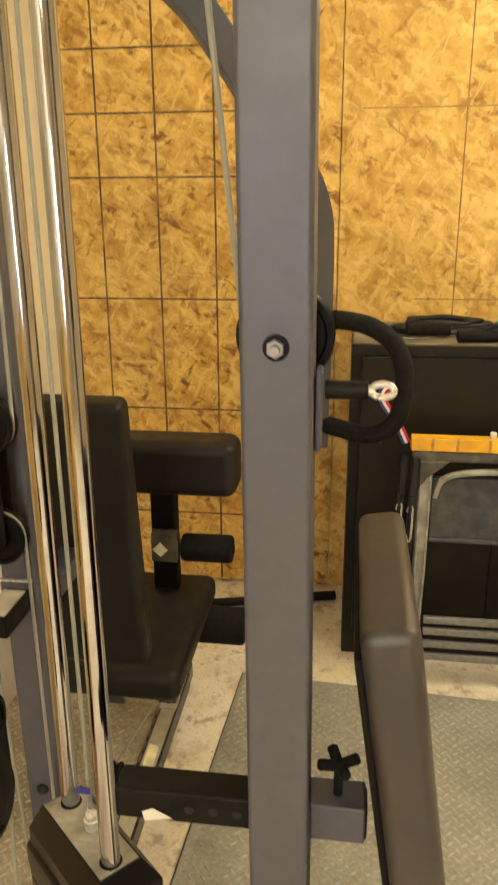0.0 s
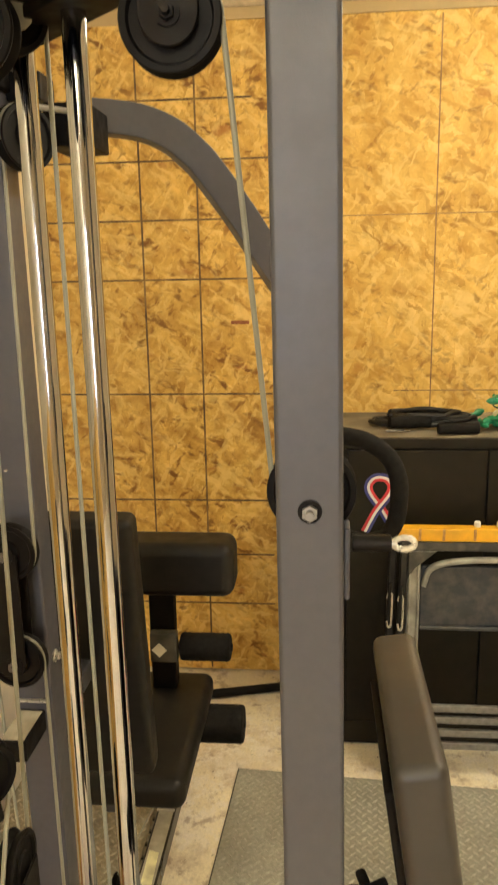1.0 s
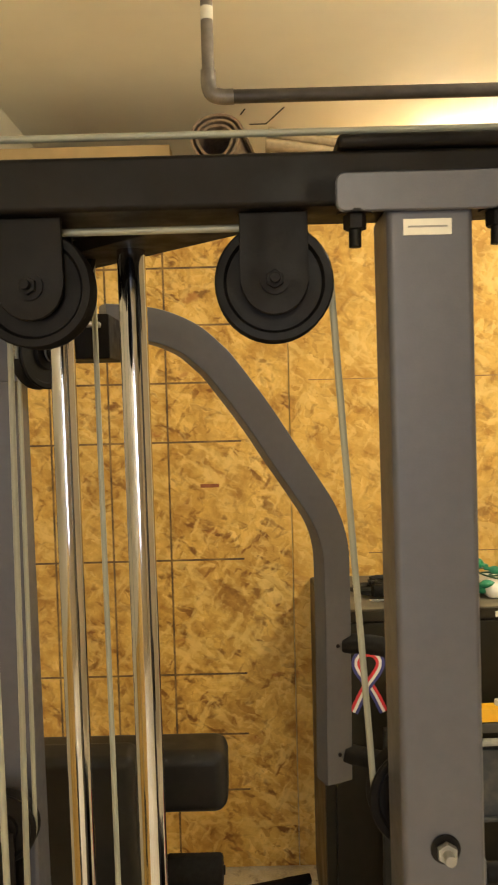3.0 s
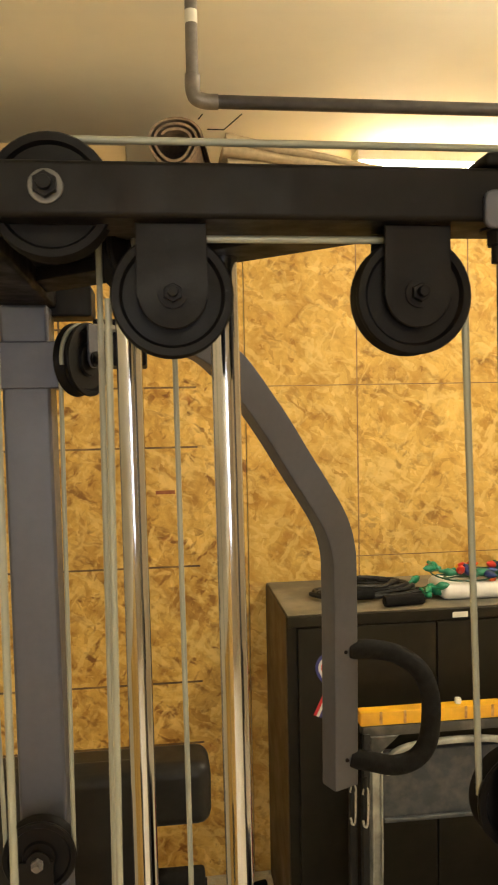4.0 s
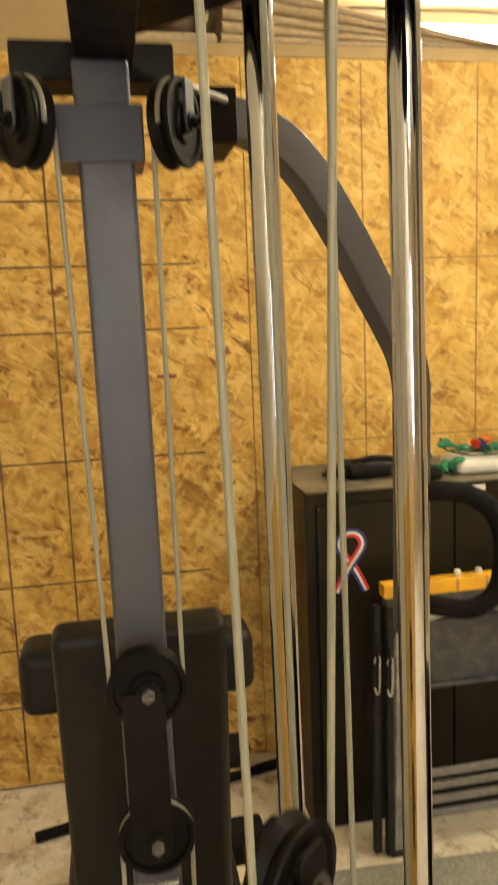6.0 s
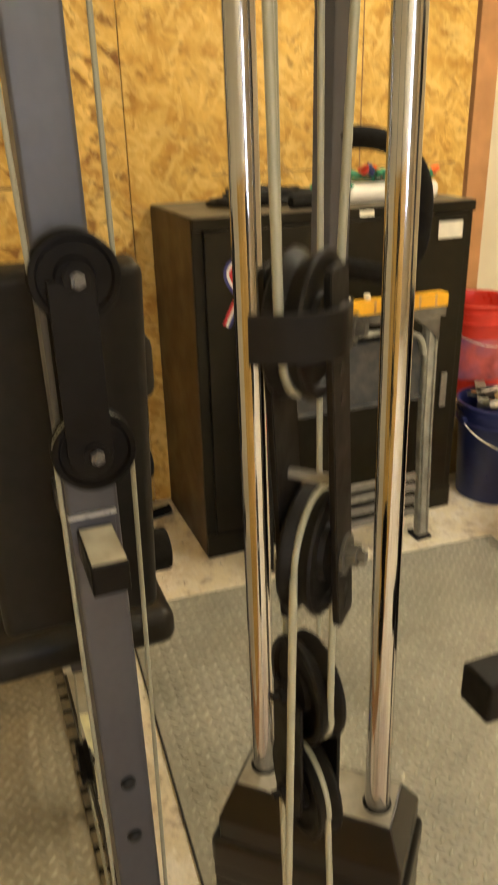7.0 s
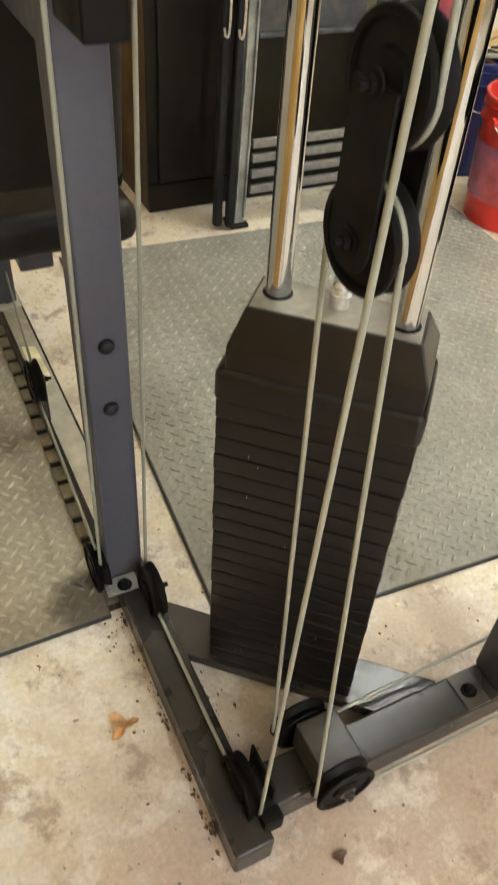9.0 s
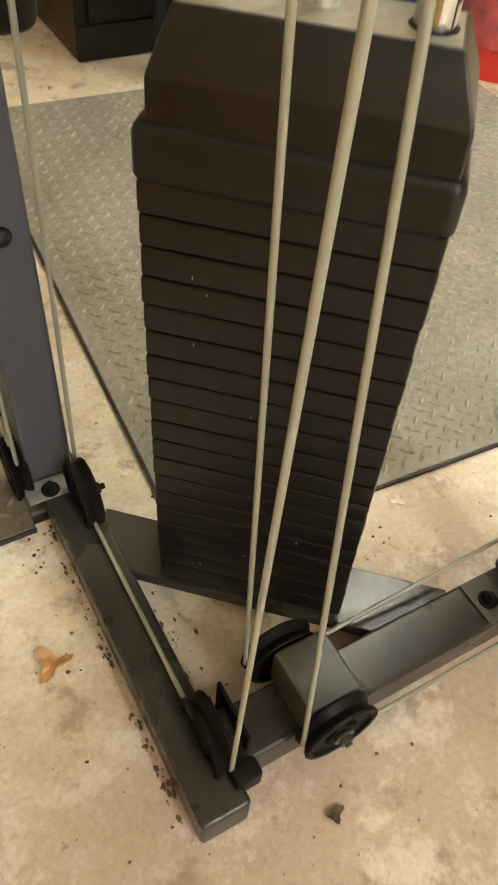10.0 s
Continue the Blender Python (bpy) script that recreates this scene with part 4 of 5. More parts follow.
wrapped_cable((-0.060, 0.980, 1.774), (-1, 0, 0), 0.0405, -5, 90)
wrapped_cable((-0.140, 0.981, 1.841), (-1, 0, 0), 0.0405, -10, 90)
for sx in (-1, 1):
    wrapped_cable((-0.2295 + sx * 0.072, 1.345, 1.754), (-0.5 * sx, -0.86, 0), 0.0402, -10, 150)
straight_cable("cable", [(-0.181, 0.981, 1.835), KH - kd * 0.0395], gym)
straight_cable("cable", [(-0.1045, 0.985, 1.774), (-0.111, 1.012, 1.206)], gym)
straight_cable("cable", [(-0.0555, 1.162, 1.838), (STK.x, STK.y, 0.67)], gym)
straight_cable("cable", [(-0.14, 0.981, 1.8815), (0.62, 0.981, 1.8815)], gym)
straight_cable("cable", [(-0.06, 0.980, 1.8145), (0.112, 0.980, 1.8145)], gym)
straight_cable("cable", [(0.153, 0.980, 1.774), (0.186, 1.032, 1.37)], gym)
straight_cable("cable", [(-0.2745, 1.330, 1.745), (-0.2595, 1.322, 1.181)], gym)
straight_cable("cable", [(-0.1815, 1.330, 1.745), (-0.1825, 1.322, 1.181)], gym)
straight_cable("cable", [(-0.2595, 1.322, 1.008), (-0.254, 1.375, 0.07)], gym)
straight_cable("cable", [(-0.1825, 1.322, 1.008), (-0.1900, 1.345, 0.090)], gym)
straight_cable("cable", [KL - kd * 0.0395, (-0.188, 0.9425, 0.066)], gym)
straight_cable("cable", [KL + kd * 0.0395, (DC.x, DC.y - 0.0395, 0.903)], gym)
straight_cable("cable", [(DC.x, DC.y + 0.0395, 0.903), (-0.1185, 1.104, 1.838)], gym)
straight_cable("cable", [(DC.x - 0.003, DC.y + 0.048, 0.801), (-0.1245, 1.030, 0.07)], gym)
straight_cable("cable", [(DC.x, DC.y - 0.0395, 0.801), (-0.1175, 0.928, 0.08)], gym)
straight_cable("cable", [(-0.197, 0.975, 0.0660), (-0.197, 1.285, 0.0620)], gym)
straight_cable("cable", [(-0.078, 0.928, 0.0405), (0.60, 0.928, 0.0405)], gym)
straight_cable("cable", [(-0.060, 1.025, 0.0510), (0.60, 1.025, 0.1060)], gym)
straight_cable("cable", [(-0.254, 1.395, 0.1035), (-0.243, 1.775, 0.1030)], gym)
straight_cable("cable", [(-0.243, 1.800, 0.1830), (-0.2050, 2.196, 0.1400)], gym)

# ---- the metal cabinet ----
cab = thing("storage_cabinet", (0.75, 2.83, 0), "black steel storage cabinet with dusty top by the board wall", "cabinet")
CX0, CX1, CY0, CY1, CZ = 0.291, 1.208, 2.612, 3.055, 1.066
part("body", box(CX0, CX1, CY0 + 0.012, CY1, 0.002, CZ, 0.003), CABINET, cab)
part("top_sheet", box(CX0 + 0.004, CX1 - 0.004, CY0 + 0.016, CY1 - 0.003, CZ, CZ + 0.002), CABTOP, cab)
part("side_sheet", box(CX0 - 0.002, CX0, CY0 + 0.016, CY1 - 0.003, 0.01, CZ - 0.004), BROWNP, cab)
part("front_rail", box(CX0, CX1, CY0, CY0 + 0.012, CZ - 0.032, CZ, 0.003), CABINET, cab)
part("plinth", box(CX0, CX1, CY0 + 0.004, CY0 + 0.012, 0.004, 0.085, 0.002), CABINET, cab)
xm = (CX0 + CX1) / 2
for x0, x1 in ((CX0 + 0.03, xm - 0.002), (xm + 0.002, CX1 - 0.03)):
    d = part("door", box(x0, x1, CY0 - 0.002, CY0 + 0.012, 0.09, CZ - 0.036, 0.004), CABINET, cab)
    if x1 > 1:
        hp = part("handle", box(1.125, 1.148, CY0 - 0.009, CY0 - 0.002, 0.40, 0.52, 0.003), ALU, d)
lbl = part("paper_label", box(1.075, 1.162, CY0 - 0.0035, CY0 - 0.0022, 0.958, 1.008), PAPER, cab)
part("rail_label", box(0.80, 0.848, CY0 - 0.0015, CY0, CZ - 0.026, CZ - 0.009), PAPER, cab)


# awareness ribbon sticker on the cabinet door
def ribbon():
    r = thing("ribbon_sticker", (0.422, CY0 - 0.003, 0.76), "red, white and blue ribbon magnet on the cabinet door", "sticker")
    cx, y = 0.422, CY0 - 0.0030
    pts = [(cx - 0.045, 0.764), (cx - 0.012, 0.83), (cx + 0.027, 0.885), (cx + 0.036, 0.915), (cx + 0.022, 0.938), (cx, 0.944), (cx - 0.022, 0.938), (cx - 0.036, 0.915), (cx - 0.027, 0.885), (cx + 0.012, 0.83), (cx + 0.045, 0.764)]
    path = smooth_path([(x, y, z) for x, z in pts], 6)
    half = len(path) // 2
    for k, (mat, off, w, dy) in enumerate(((RIB_B, -0.0086, 0.0090, 0), (RIB_W, 0.0, 0.0086, 0.0), (RIB_R, 0.0086, 0.0090, 0))):
        for seg, lift in ((path[:half + 1], 0.0008), (path[half:], 0.0)):
            bm = bmesh.new()
            rows = []
            for i, p in enumerate(seg):
                d = (seg[min(i + 1, len(seg) - 1)] - seg[max(i - 1, 0)]).normalized()
                n = Vector((-d.z, 0, d.x))
                c = p + n * off + Vector((0, -lift, 0))
                rows.append([bm.verts.new(c + n * w / 2), bm.verts.new(c - n * w / 2), bm.verts.new(c - n * w / 2 + Vector((0, 0.0012, 0))), bm.verts.new(c + n * w / 2 + Vector((0, 0.0012, 0)))])
            for a, b_ in zip(rows, rows[1:]):
                for i in range(4):
                    bm.faces.new((a[i], a[(i + 1) % 4], b_[(i + 1) % 4], b_[i]))
            bm.faces.new(rows[0])
            bm.faces.new(rows[-1])
            part("stripe", bm, mat, r)


ribbon()


# ---- things on the cabinet ----
def jump_cables():
    t = thing("bungee_bundle", (0.52, 2.75, CZ + 0.002), "coiled black rope with metal clips on the cabinet", "rope")
    rng = random.Random(4)
    zc = CZ + 0.002
    for k in range(5):
        pts = []
        for i in range(16):
            a = i / 15 * math.pi * 2.2 + k
            pts.append((0.585 + (0.19 - 0.02 * k) * math.cos(a) + rng.uniform(-0.02, 0.02), 2.80 + 0.055 * math.sin(a) + rng.uniform(-0.015, 0.015), zc + 0.010 + 0.008 * k + rng.uniform(0, 0.008)))
        part("rope", sweep(smooth_path(pts, 4), circle(0.0075, 8), up=(0, 0.2, 1)), BLUE_RUB, t)
    part("rope_handle", cyl((0.455, 2.72, zc + 0.030), (0.59, 2.74, zc + 0.026), 0.020, 16, bevel=0.006), FOAM, t)
    part("rope_handle", cyl((0.60, 2.66, zc + 0.020), (0.73, 2.67, zc + 0.020), 0.018, 16, bevel=0.006), FOAM, t)
    part("clip", sweep([(0.445, 2.70, zc + 0.004), (0.50, 2.695, zc + 0.004), (0.52, 2.70, zc + 0.006), (0.50, 2.71, zc + 0.004), (0.445, 2.715, zc + 0.004)], circle(0.003, 8), up=(0, 0, 1)), CHROME, t)
    return t


jump_cables()


def string_lights():
    t = thing("string_lights", (0.95, 2.76, CZ + 0.002), "tangled coloured string lights on a white cushion", "string lights")
    zc = CZ + 0.002
    cu = part("white_base", box(0.80, 1.13, 2.69, 2.84, zc, zc + 0.055, 0.024, 4), WHITE, t, "folded white cloth")
    rng = random.Random(9)
    pts = [(0.76 + 0.37 * rng.random(), 2.70 + 0.13 * rng.random(), zc + 0.062 + 0.02 * rng.random()) for _ in range(26)]
    part("wire", sweep(smooth_path(pts, 5), circle(0.0026, 6), up=(0, 0.2, 1)), surface("dark_green_wire", (0.01, 0.06, 0.03), 0.4), t)
    for i in range(34):
        x = 0.74 + 0.40 * rng.random()
        p = Vector((x, 2.69 + 0.14 * rng.random(), zc + (0.068 if x > 0.80 else 0.02) + 0.026 * rng.random()))
        d = Vector((rng.uniform(-1, 1), rng.uniform(-1, 0.6), rng.uniform(-0.2, 0.4))).normalized()
        m = GREEN if x < 0.83 else (RED, BLUE, GREEN, YELLOW, ORANGE)[i % 5]
        bulb = part("bulb", lathe([(0.006, 0), (0.0125, 0.012), (0.0130, 0.020), (0.009, 0.034), (0.001, 0.044)], p, d, 12), m, t)
        part("socket", cyl(p - d * 0.014, p + d * 0.002, 0.006, 10), GREEN, bulb)
    return t


string_lights()


# ---- folding sawhorses stacked against the cabinet ----
def sawhorse(y, lead):
    t = thing("sawhorse", (0.76, y, 0), "folded grey plastic sawhorse with a yellow top, against the cabinet", "sawhorse", group="folded sawhorses")
    x0, x1, zt = 0.470, 1.030, 0.785
    tp = part("top_rail", box(x0, x1, y - 0.022, y + 0.022, zt, zt + 0.040, 0.004), YELLOW, t)
    for x in (0.53, 0.60, 0.69, 0.78, 0.86, 0.93, 0.985):
        part("rail_notch", box(x - 0.004, x + 0.004, y - 0.0228, y - 0.0221, zt + 0.004, zt + 0.0405, 0.0003), LEAF, tp)
    for x in (0.700, 0.765):
        part("top_knob", cyl((x, y, zt + 0.040), (x, y, zt + 0.058), 0.010, 14, bevel=0.004), WHITE, tp)
    hd = part("header", box(x0 + 0.006, x1 - 0.006, y - 0.024, y + 0.018, zt - 0.030, zt - 0.001, 0.004), GREYPL, t)
    for sx in (0, 1):
        xa = x0 + 0.045 if sx == 0 else x1 - 0.045
        d = 1 if sx == 0 else -1
        lg = part("leg", sweep([(xa + d * 0.002, y - 0.004, zt - 0.03), (xa, y - 0.008, 0.4), (xa - d * 0.010, y - 0.016, 0.012)], roundrect(0.040, 0.030, 0.006), up=(0, 1, 0)), LEG_GREY, t, "scuffed grey plastic leg")
        for off in (-0.013, 0.013):
            part("leg_rib", sweep([(xa + d * 0.002 + off, y - 0.022, zt - 0.035), (xa + off, y - 0.026, 0.4), (xa - d * 0.010 + off, y - 0.034, 0.03)], roundrect(0.006, 0.010, 0.002), up=(0, 1, 0)), LEG_GREY, lg)
        part("gusset", prism([(0, 0), (0.085, 0), (0.06, -0.02), (0.02, -0.05), (0, -0.09)], (xa - d * 0.018, y - 0.020, zt - 0.028), (d, 0, 0), (0, 0, 1), 0.016, 0.003), GREYPL, lg)
        part("foot", box(xa - d * 0.010 - 0.028, xa - d * 0.010 + 0.028, y - 0.045, y + 0.02, 0.0005, 0.014, 0.004), BLUE_RUB, lg)
    part("arch", sweep(smooth_path([(x0 + 0.075, y - 0.020, zt - 0.14), (x0 + 0.095, y - 0.022, zt - 0.085), (x0 + 0.16, y - 0.022, zt - 0.062), (0.75, y - 0.022, zt - 0.055), (x1 - 0.16, y - 0.022, zt - 0.062), (x1 - 0.095, y - 0.022, zt - 0.085), (x1 - 0.075, y - 0.020, zt - 0.14)], 5), roundrect(0.016, 0.022, 0.005), up=(0, 1, 0)), LEG_GREY, t)
    tr = part("tray", box(x0 + 0.068, x1 - 0.068, y - 0.006, y + 0.018, 0.50, 0.70, 0.006), TRAY, t, "dusty blue-grey plastic panel")
    part("tray_lip", sweep([(x0 + 0.07, y - 0.014, 0.505), (x1 - 0.07, y - 0.014, 0.505)], roundrect(0.012, 0.012, 0.003), up=(0, 1, 0)), TRAY, tr)
    for z in (0.105, 0.150, 0.195, 0.235):
        part("spreader", box(x0 + 0.07, x1 - 0.07, y - 0.026, y - 0.010, z - 0.012, z + 0.012, 0.004), ALU, t)
    # folded black legs of the sawhorse with their sprung clips
    for x, yy in ((0.443, y - 0.012), (0.474, y - 0.030)):
        fl = part("folding_leg", sweep([(x + 0.012, yy + 0.012, zt - 0.02), (x + 0.004, yy, 0.5), (x, yy - 0.004, 0.012)], roundrect(0.022, 0.026, 0.005), up=(0, 1, 0)), BLUE_RUB, t, "black folded inner leg")
        ck = [(x - 0.006, yy - 0.017, 0.605), (x - 0.002, yy - 0.020, 0.622), (x + 0.006, yy - 0.020, 0.622), (x + 0.009, yy - 0.018, 0.600), (x + 0.007, yy - 0.018, 0.52), (x - 0.002, yy - 0.018, 0.513), (x - 0.006, yy - 0.018, 0.53)]
        part("clip", sweep(smooth_path(ck, 4), circle(0.0034, 8), up=(0, 1, 0)), ZINC, fl)
        part("clip_sleeve", cyl((x + 0.001, yy - 0.019, 0.605), (x + 0.001, yy - 0.019, 0.655), 0.006, 12, bevel=0.002), BLUE_RUB, fl)
    return t


sawhorse(2.49, True)

bar = thing("steel_bar", (-0.13, 2.87, 0.02), "black steel bar lying on the concrete by the board wall", "bar")
part("shaft", cyl((-0.56, 2.765, 0.018), (0.26, 2.975, 0.018), 0.0165, 18, bevel=0.002), BLACKP, bar)
part("end_sleeve", cyl((0.17, 2.952, 0.018), (0.262, 2.9755, 0.018), 0.0178, 18, bevel=0.002), FOAM, bar)

# ---- buckets ----
def bucket(name, c, mat, label, h=0.365, r0=0.130, r1=0.150, fill=None, band=True):
    t = thing(name, c, label, "bucket", group="buckets by the post")
    p = [(r0 - 0.004, 0.0), (r0, 0.004), (r1 - 0.006, h - 0.075), (r1 + 0.004, h - 0.073), (r1 + 0.004, h - 0.066), (r1 - 0.004, h - 0.064), (r1 - 0.003, h - 0.035), (r1 + 0.004, h - 0.033),
         (r1 + 0.004, h - 0.026), (r1 - 0.002, h - 0.024), (r1 + 0.002, h - 0.008), (r1 + 0.006, h - 0.004), (r1 + 0.004, h), (r1 - 0.004, h), (r1 - 0.008, h - 0.02), (r0 - 0.006, 0.012), (0.002, 0.010)]
    part("shell", lathe(p, c, (0, 0, 1), 40), mat, t)
    x, y, z = c
    hp = [(x + (r1 + 0.010) * math.cos(a), y + (r1 + 0.010) * math.sin(a), z + h - 0.06 - 0.09 * math.sin((a - math.pi) / math.pi * math.pi)) for a in [math.pi * (1 + i / 14) for i in range(15)]]
    part("bail", sweep(hp, circle(0.0022, 8), up=(0, 0, 1)), ZINC, t)
    for s in (-1, 1):
        part("bail_ear", cyl((x + s * (r1 - 0.004), y, z + h - 0.06), (x + s * (r1 + 0.014), y, z + h - 0.06), 0.014, 14, bevel=0.003), mat, t)
    if band:
        part("printed_band", lathe([(r0 + 0.008, 0.08), (r0 + 0.0172, 0.24), (r0 + 0.0165, 0.24), (r0 + 0.0073, 0.08)], c, (0, 0, 1), 40), surface("bucket_print", (0.50, 0.10, 0.09), 0.4, 0, 0.5, 14, 0, (0.10, 0.12, 0.35), 0.9, 9), t)
    return t


bucket("bucket", (1.43, 2.66, 0.0), BLUE, "dark blue plastic bucket full of offcuts on the concrete", band=False)
bucket("bucket", (1.335, 2.25, 0.0), RED, "red plastic bucket with a printed band on the concrete")
crate = tagged(obj("cardboard_box", box(1.34, 1.70, 2.83, 3.05, 0.0, 0.300, 0.004), CARD, 35), "brown cardboard box by the wall behind the buckets", "box")
bucket("bucket", (1.51, 2.945, 0.301), RED, "red plastic bucket standing on a cardboard box")
jn = thing("offcuts", (1.43, 2.66, 0.35), "wood offcuts and tools sticking out of a bucket", "scrap wood")
rng = random.Random(3)
for i in range(18):
    a = rng.uniform(0, 6.28)
    c0 = Vector((1.43 + rng.uniform(-0.06, 0.06), 2.66 + rng.uniform(-0.06, 0.06), 0.352 + 0.0028 * i))
    d0 = Vector((math.cos(a), math.sin(a), rng.uniform(-0.12, 0.22))) * rng.uniform(0.05, 0.105)
    part("offcut", sweep([c0 - d0, c0 + d0], roundrect(rng.uniform(0.015, 0.04), rng.uniform(0.008, 0.02), 0.003), up=(0.1, 0.3, 1)), (WOOD, LEG_GREY, GREYPL, WHITE, BLUE_RUB, CARD)[i % 6], jn)

# ---- things overhead ----
gas = thing("pipe_run", (0.02, 2.126, 2.37), "black steel pipe dropping from the ceiling to an elbow", "pipe")
part("drop_pipe", cyl((0.020, 2.126, 2.40), (0.020, 2.126, CEIL_Z), 0.0135, 18), PIPE_G, gas)
part("pipe_label", cyl((0.020, 2.126, 2.527), (0.020, 2.126, 2.555), 0.0140, 18), PAPER, gas)
part("coupling", cyl((0.020, 2.126, 2.62), (0.020, 2.126, 2.66), 0.018, 18, bevel=0.003), PIPE_G, gas)
part("elbow", sweep(smooth_path([(0.020, 2.126, 2.42), (0.020, 2.126, 2.39), (0.027, 2.126, 2.370), (0.050, 2.126, 2.363), (0.075, 2.126, 2.363)], 4), circle(0.0165, 16), up=(0, 1, 0)), PIPE_G, gas)
part("level_pipe", cyl((0.065, 2.126, 2.363), (RIGHT_X, 2.126, 2.363), 0.0145, 18), PIPE, gas)

sec = thing("security_camera", (-0.715, 2.63, CEIL_Z), "small white security camera under the ceiling", "camera")
part("mount", cyl((-0.720, 2.66, CEIL_Z - 0.03), (-0.720, 2.66, CEIL_Z), 0.035, 24, bevel=0.004), WHITE, sec)
sd_ = Vector((0.55, -0.75, -0.25)).normalized()
part("housing", lathe([(0.030, -0.045), (0.036, -0.03), (0.037, 0.022), (0.033, 0.030), (0.002, 0.0305)], (-0.697, 2.635, CEIL_Z - 0.055), sd_, 24), WHITE, sec)
part("lens", lathe([(0.024, 0), (0.024, 0.003), (0.012, 0.006), (0.001, 0.007)], Vector((-0.697, 2.635, CEIL_Z - 0.055)) + sd_ * 0.031, sd_, 20), BLUE_RUB, sec)

bx = tagged(obj("cardboard_box", box(-0.79, -0.160, OSB_Y + 0.01, 3.55, 2.441, 2.585, 0.004), CARD, 35), "flat brown cardboard box on top of the partition", "box")


def carpet_roll():
    t = thing("carpet_roll", (0.01, 3.1, 2.44), "rolled beige carpet lying on top of the partition", "carpet")
    a, b_ = Vector((0.003, 2.985, 2.568)), Vector((0.19, 4.2, 2.568))
    f = frame_of(b_ - a)
    pts = []
    n = 80
    for i in range(n):
        th = i / (n - 1) * 2 * math.pi * 2.4 + 0.6
        r = 0.044 + 0.044 * i / (n - 1) + 0.003 * math.sin(th * 3)
        pts.append((r * math.cos(th), r * math.sin(th) * 0.93))
    outer = [(x * (1 + 0.0085 / math.hypot(x, y)), y * (1 + 0.0085 / math.hypot(x, y))) for x, y in pts]
    bm = bmesh.new()
    i0, o0, i1, o1 = [[bm.verts.new(e + f @ Vector((x, y, 0))) for x, y in q] for e in (a, b_) for q in (pts, outer)]
    for k in range(n - 1):
        bm.faces.new((i0[k], i0[k + 1], i1[k + 1], i1[k]))
        bm.faces.new((o0[k], o0[k + 1], o1[k + 1], o1[k]))
        bm.faces.new((i0[k], i0[k + 1], o0[k + 1], o0[k]))
        bm.faces.new((i1[k], i1[k + 1], o1[k + 1], o1[k]))
    part("roll", bm, CARPET_ROLL, t)
    for run in (((0.086, 3.04, 2.665), (0.102, 3.04, 2.684)), ((0.116, 3.04, 2.633), (0.173, 3.04, 2.633), (0.236, 3.04, 2.687))):
        part("tie", sweep(run, circle(0.0022, 6), up=(0, 1, 0)), BLUE_RUB, t)
    return t


carpet_roll()


def carpet_heap():
    """A length of carpet folded in layers, each sinking towards one end."""
    t = thing("folded_carpet", (0.65, 3.25, 2.4405), "folded beige carpet in layers on top of the partition", "carpet")
    rng = random.Random(17)
    layers = 5
    for k in range(layers):
        bm = bmesh.new()
        rows = []
        jit = rng.uniform(-0.012, 0.012)
        for i in range(25):
            x = 0.178 + jit + 1.0 * i / 24
            total = 0.205 * (1 - (i / 24) * 0.93)
            z0, z1 = 2.4405 + total * k / layers, 2.4405 + total * (k + 1) / layers - 0.0008
            h = z1 - z0
            wav = 0.004 * math.sin(i * 0.9 + k)
            front = 3.075 + jit + wav
            ring = [(front + 0.30, z0), (front + 0.30, z1)] + [(front + h * 0.5 * (1 - math.sin(math.pi * q / 6)), z1 - h * q / 6) for q in range(7)]
            rows.append([bm.verts.new((x, y, z)) for y, z in ring])
        n = len(rows[0])
        for a, b_ in zip(rows, rows[1:]):
            for q in range(n):
                bm.faces.new((a[q], a[(q + 1) % n], b_[(q + 1) % n], b_[q]))
        bm.faces.new(rows[0])
        bm.faces.new(rows[-1])
        part("carpet_fold", bm, CARPET, t, smooth=50)
    part("carpet_fold", box(-0.13, 0.165, 3.07, 3.40, 2.4405, 2.4740, 0.014, 3), CARPET, t, smooth=50)
    return t


carpet_heap()

bin_ = thing("storage_bin", (-0.745, 2.2, 0.0105), "pale grey storage bin with a tan lid by the cream wall", "storage bin")
part("body", box(-0.785, -0.705, 1.80, 2.62, 0.0125, 0.545, 0.012, 3), surface("pale_bin", (0.66, 0.63, 0.56), 0.5, 0.0, 0.15, 6, 0.1), bin_)
part("lid", box(-0.792, -0.698, 1.79, 2.63, 0.546, 0.572, 0.005), CARPET, bin_)


# ---- lamps ----
def strip_light(c, length, along, label, tube_mat):
    x, y, z = c
    t = thing("strip_light", c, label, "ceiling light")
    dx, dy = (length / 2, 0.06) if along == "x" else (0.06, length / 2)
    part("light_body", box(x - dx, x + dx, y - dy, y + dy, z, z + 0.05, 0.006), WHITE, t)
    if z + 0.06 < CEIL_Z:
        for s in (-0.45, 0.45):
            part("hanger", cyl((x, y + s, z + 0.05), (x, y + s, CEIL_Z), 0.004, 8), ALU, t)
    for s in (-0.03, 0.03):
        a = (x - dx + 0.03, y + s, z - 0.02) if along == "x" else (x + s, y - dy + 0.03, z - 0.02)
        b_ = (x + dx - 0.03, y + s, z - 0.02) if along == "x" else (x + s, y + dy - 0.03, z - 0.02)
        part("light_tube", cyl(a, b_, 0.014, 14), tube_mat, t)
    return t


strip_light((1.42, 3.72, 2.745), 1.22, "x", "lit twin-tube strip light under the ceiling", TUBE_BACK)
# Both hanging strips are unseen: an assumed overhead lamp, then added front fill.
strip_light((1.30, 1.85, 2.56), 1.22, "y", "unseen hanging twin-tube strip light, added under the ceiling", TUBE)
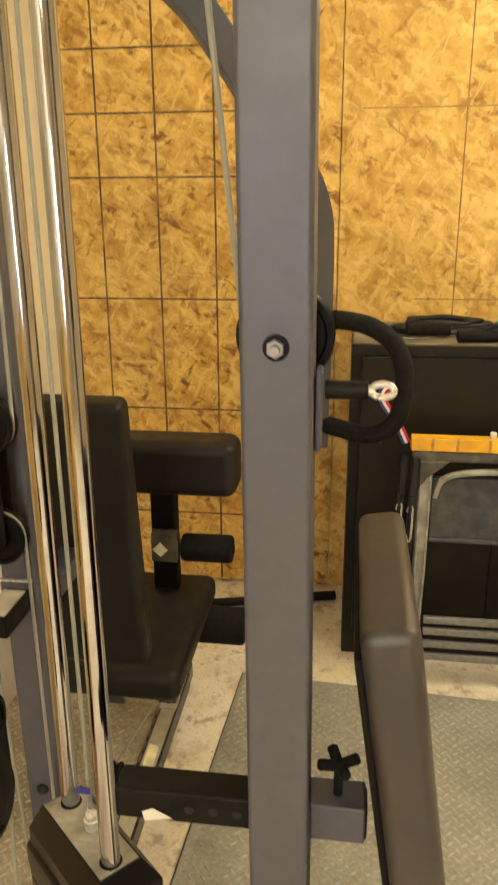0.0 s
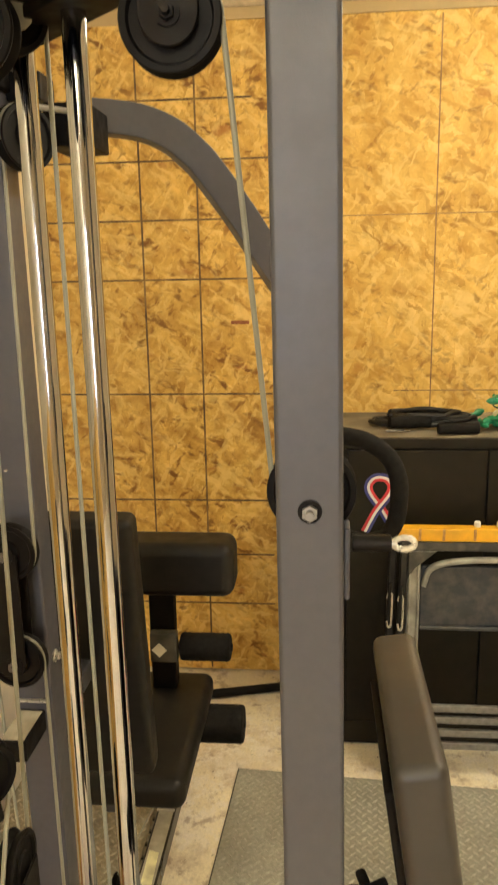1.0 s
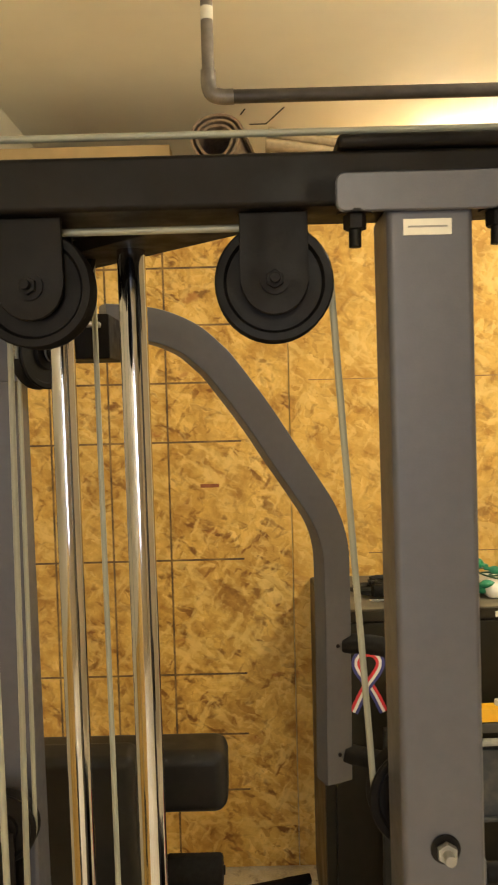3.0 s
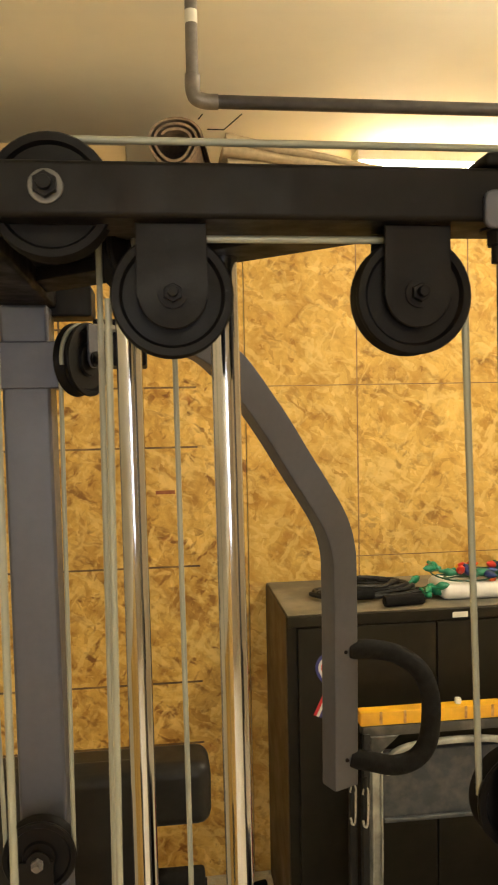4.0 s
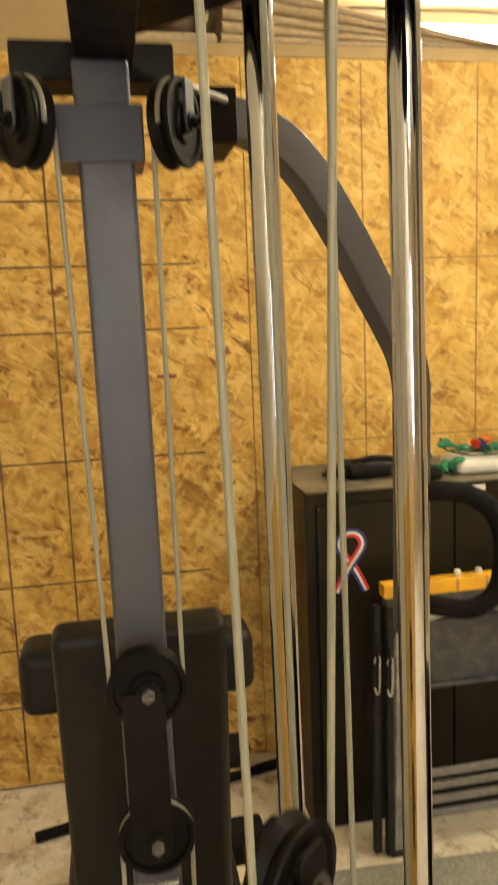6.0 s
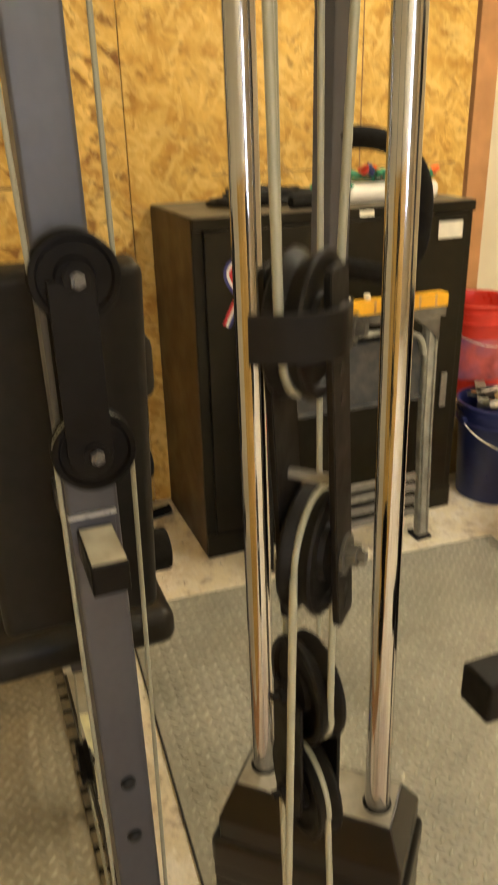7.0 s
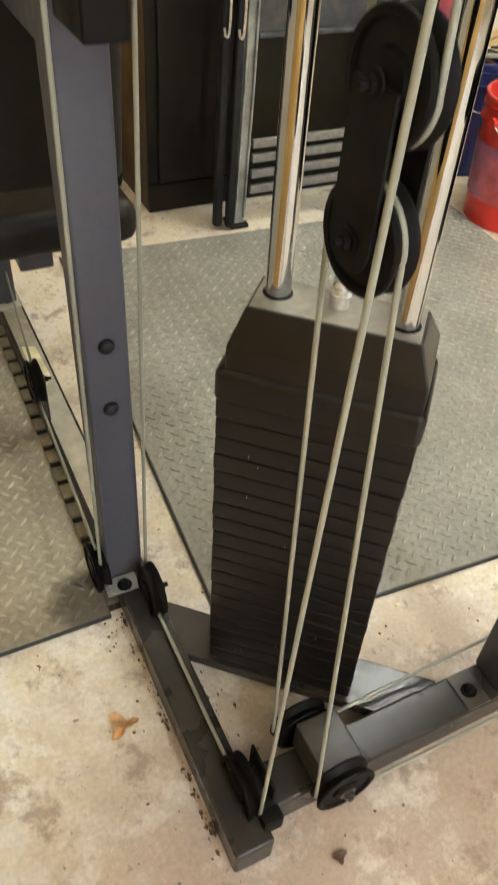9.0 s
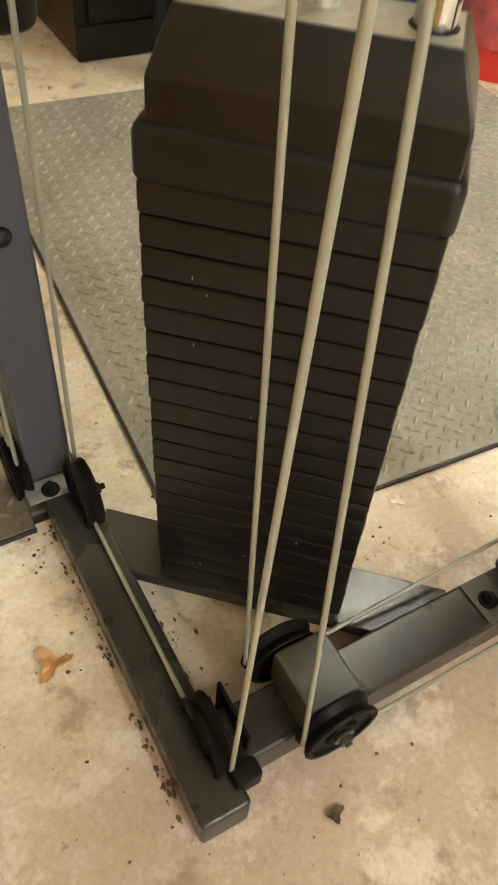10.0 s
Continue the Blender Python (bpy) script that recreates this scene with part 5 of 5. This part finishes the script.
strip_light((0.22, -1.6, 2.50), 1.22, "y", "unseen hanging twin-tube strip light, added under the ceiling", TUBE_NEAR)


# ---- litter on the concrete ----
def crumpled(c, r, h, mat, name, label, category, seed):
    """A thin crumpled scrap: an uneven disc with curled lobes and real thickness."""
    rng = random.Random(seed)
    bm = bmesh.new()
    n = 18
    top, low = [], []
    for ring in range(1, 4):
        tr, lr = [], []
        for i in range(n):
            a = 2 * math.pi * i / n
            rr = r * ring / 3 * (0.72 + 0.28 * math.sin(a * 3 + seed) + rng.uniform(-0.10, 0.10))
            z = c[2] + 0.0012 + h * (ring / 3) ** 2 * (0.5 + 0.5 * math.sin(a * 2 + seed * 1.7)) + rng.uniform(0, 0.0012)
            p = Vector((c[0] + rr * math.cos(a), c[1] + 0.8 * rr * math.sin(a), z))
            tr.append(bm.verts.new(p + Vector((0, 0, 0.0010))))
            lr.append(bm.verts.new(p))
        top.append(tr)
        low.append(lr)
    for rings in (top, low):
        bm.faces.new(rings[0])
        for p, q in zip(rings, rings[1:]):
            for i in range(n):
                bm.faces.new((p[i], p[(i + 1) % n], q[(i + 1) % n], q[i]))
    for i in range(n):
        bm.faces.new((top[-1][i], top[-1][(i + 1) % n], low[-1][(i + 1) % n], low[-1][i]))
    return tagged(obj(name, bm, mat, 40), label, category)


crumpled((-0.299, 1.152, 0.0), 0.026, 0.012, LEAF, "dry_leaf", "crumpled brown dry leaf on the concrete", "leaf", 2)
crumpled((0.196, 1.165, 0.0), 0.014, 0.004, CHIP, "wood_chip", "pale flake of wood on the concrete", "wood chip", 5)
crumpled((-0.103, 0.871, 0.0), 0.012, 0.006, DIRT, "dry_leaf", "small dark scrap of leaf on the concrete", "leaf", 7)
crumbs = bmesh.new()
rng = random.Random(12)
for cx, cy, sx, sy, n in ((-0.25, 1.00, 0.06, 0.20, 70), (-0.10, 0.84, 0.22, 0.08, 60), (-0.30, 1.31, 0.10, 0.03, 70), (-0.27, 1.45, 0.02, 0.12, 60), (0.15, 1.12, 0.18, 0.06, 40), (-0.10, 1.02, 0.06, 0.05, 40), (-0.245, 1.75, 0.02, 0.45, 70), (0.30, 2.52, 0.20, 0.05, 40)):
    for i in range(n):
        x, y = rng.gauss(cx, sx), rng.gauss(cy, sy)
        r = 0.0005 + 0.0020 * rng.random() ** 4
        q = bmesh.ops.create_icosphere(crumbs, subdivisions=1, radius=r)
        for v in q["verts"]:
            v.co = Vector((x + v.co.x * rng.uniform(0.7, 1.6), y + v.co.y * rng.uniform(0.7, 1.6), r * 0.6 + v.co.z * 0.75))
for i in range(150):
    # dirt caught along the outer side of the beam and in the corner between the beams
    x, y = (rng.gauss(-0.241, 0.004), rng.uniform(0.93, 1.40)) if i < 95 else (rng.gauss(-0.17, 0.012), rng.uniform(1.02, 1.25))
    r = 0.0007 + 0.0024 * rng.random() ** 3
    q = bmesh.ops.create_icosphere(crumbs, subdivisions=1, radius=r)
    for v in q["verts"]:
        v.co = Vector((x + v.co.x * rng.uniform(0.6, 1.3), y + v.co.y * rng.uniform(0.9, 2.6), r * 0.4 + v.co.z * 0.5))
tagged(obj("floor_dirt", crumbs, DIRT, None), "dark crumbs of dirt scattered over the concrete", "dirt", kind="stuff")
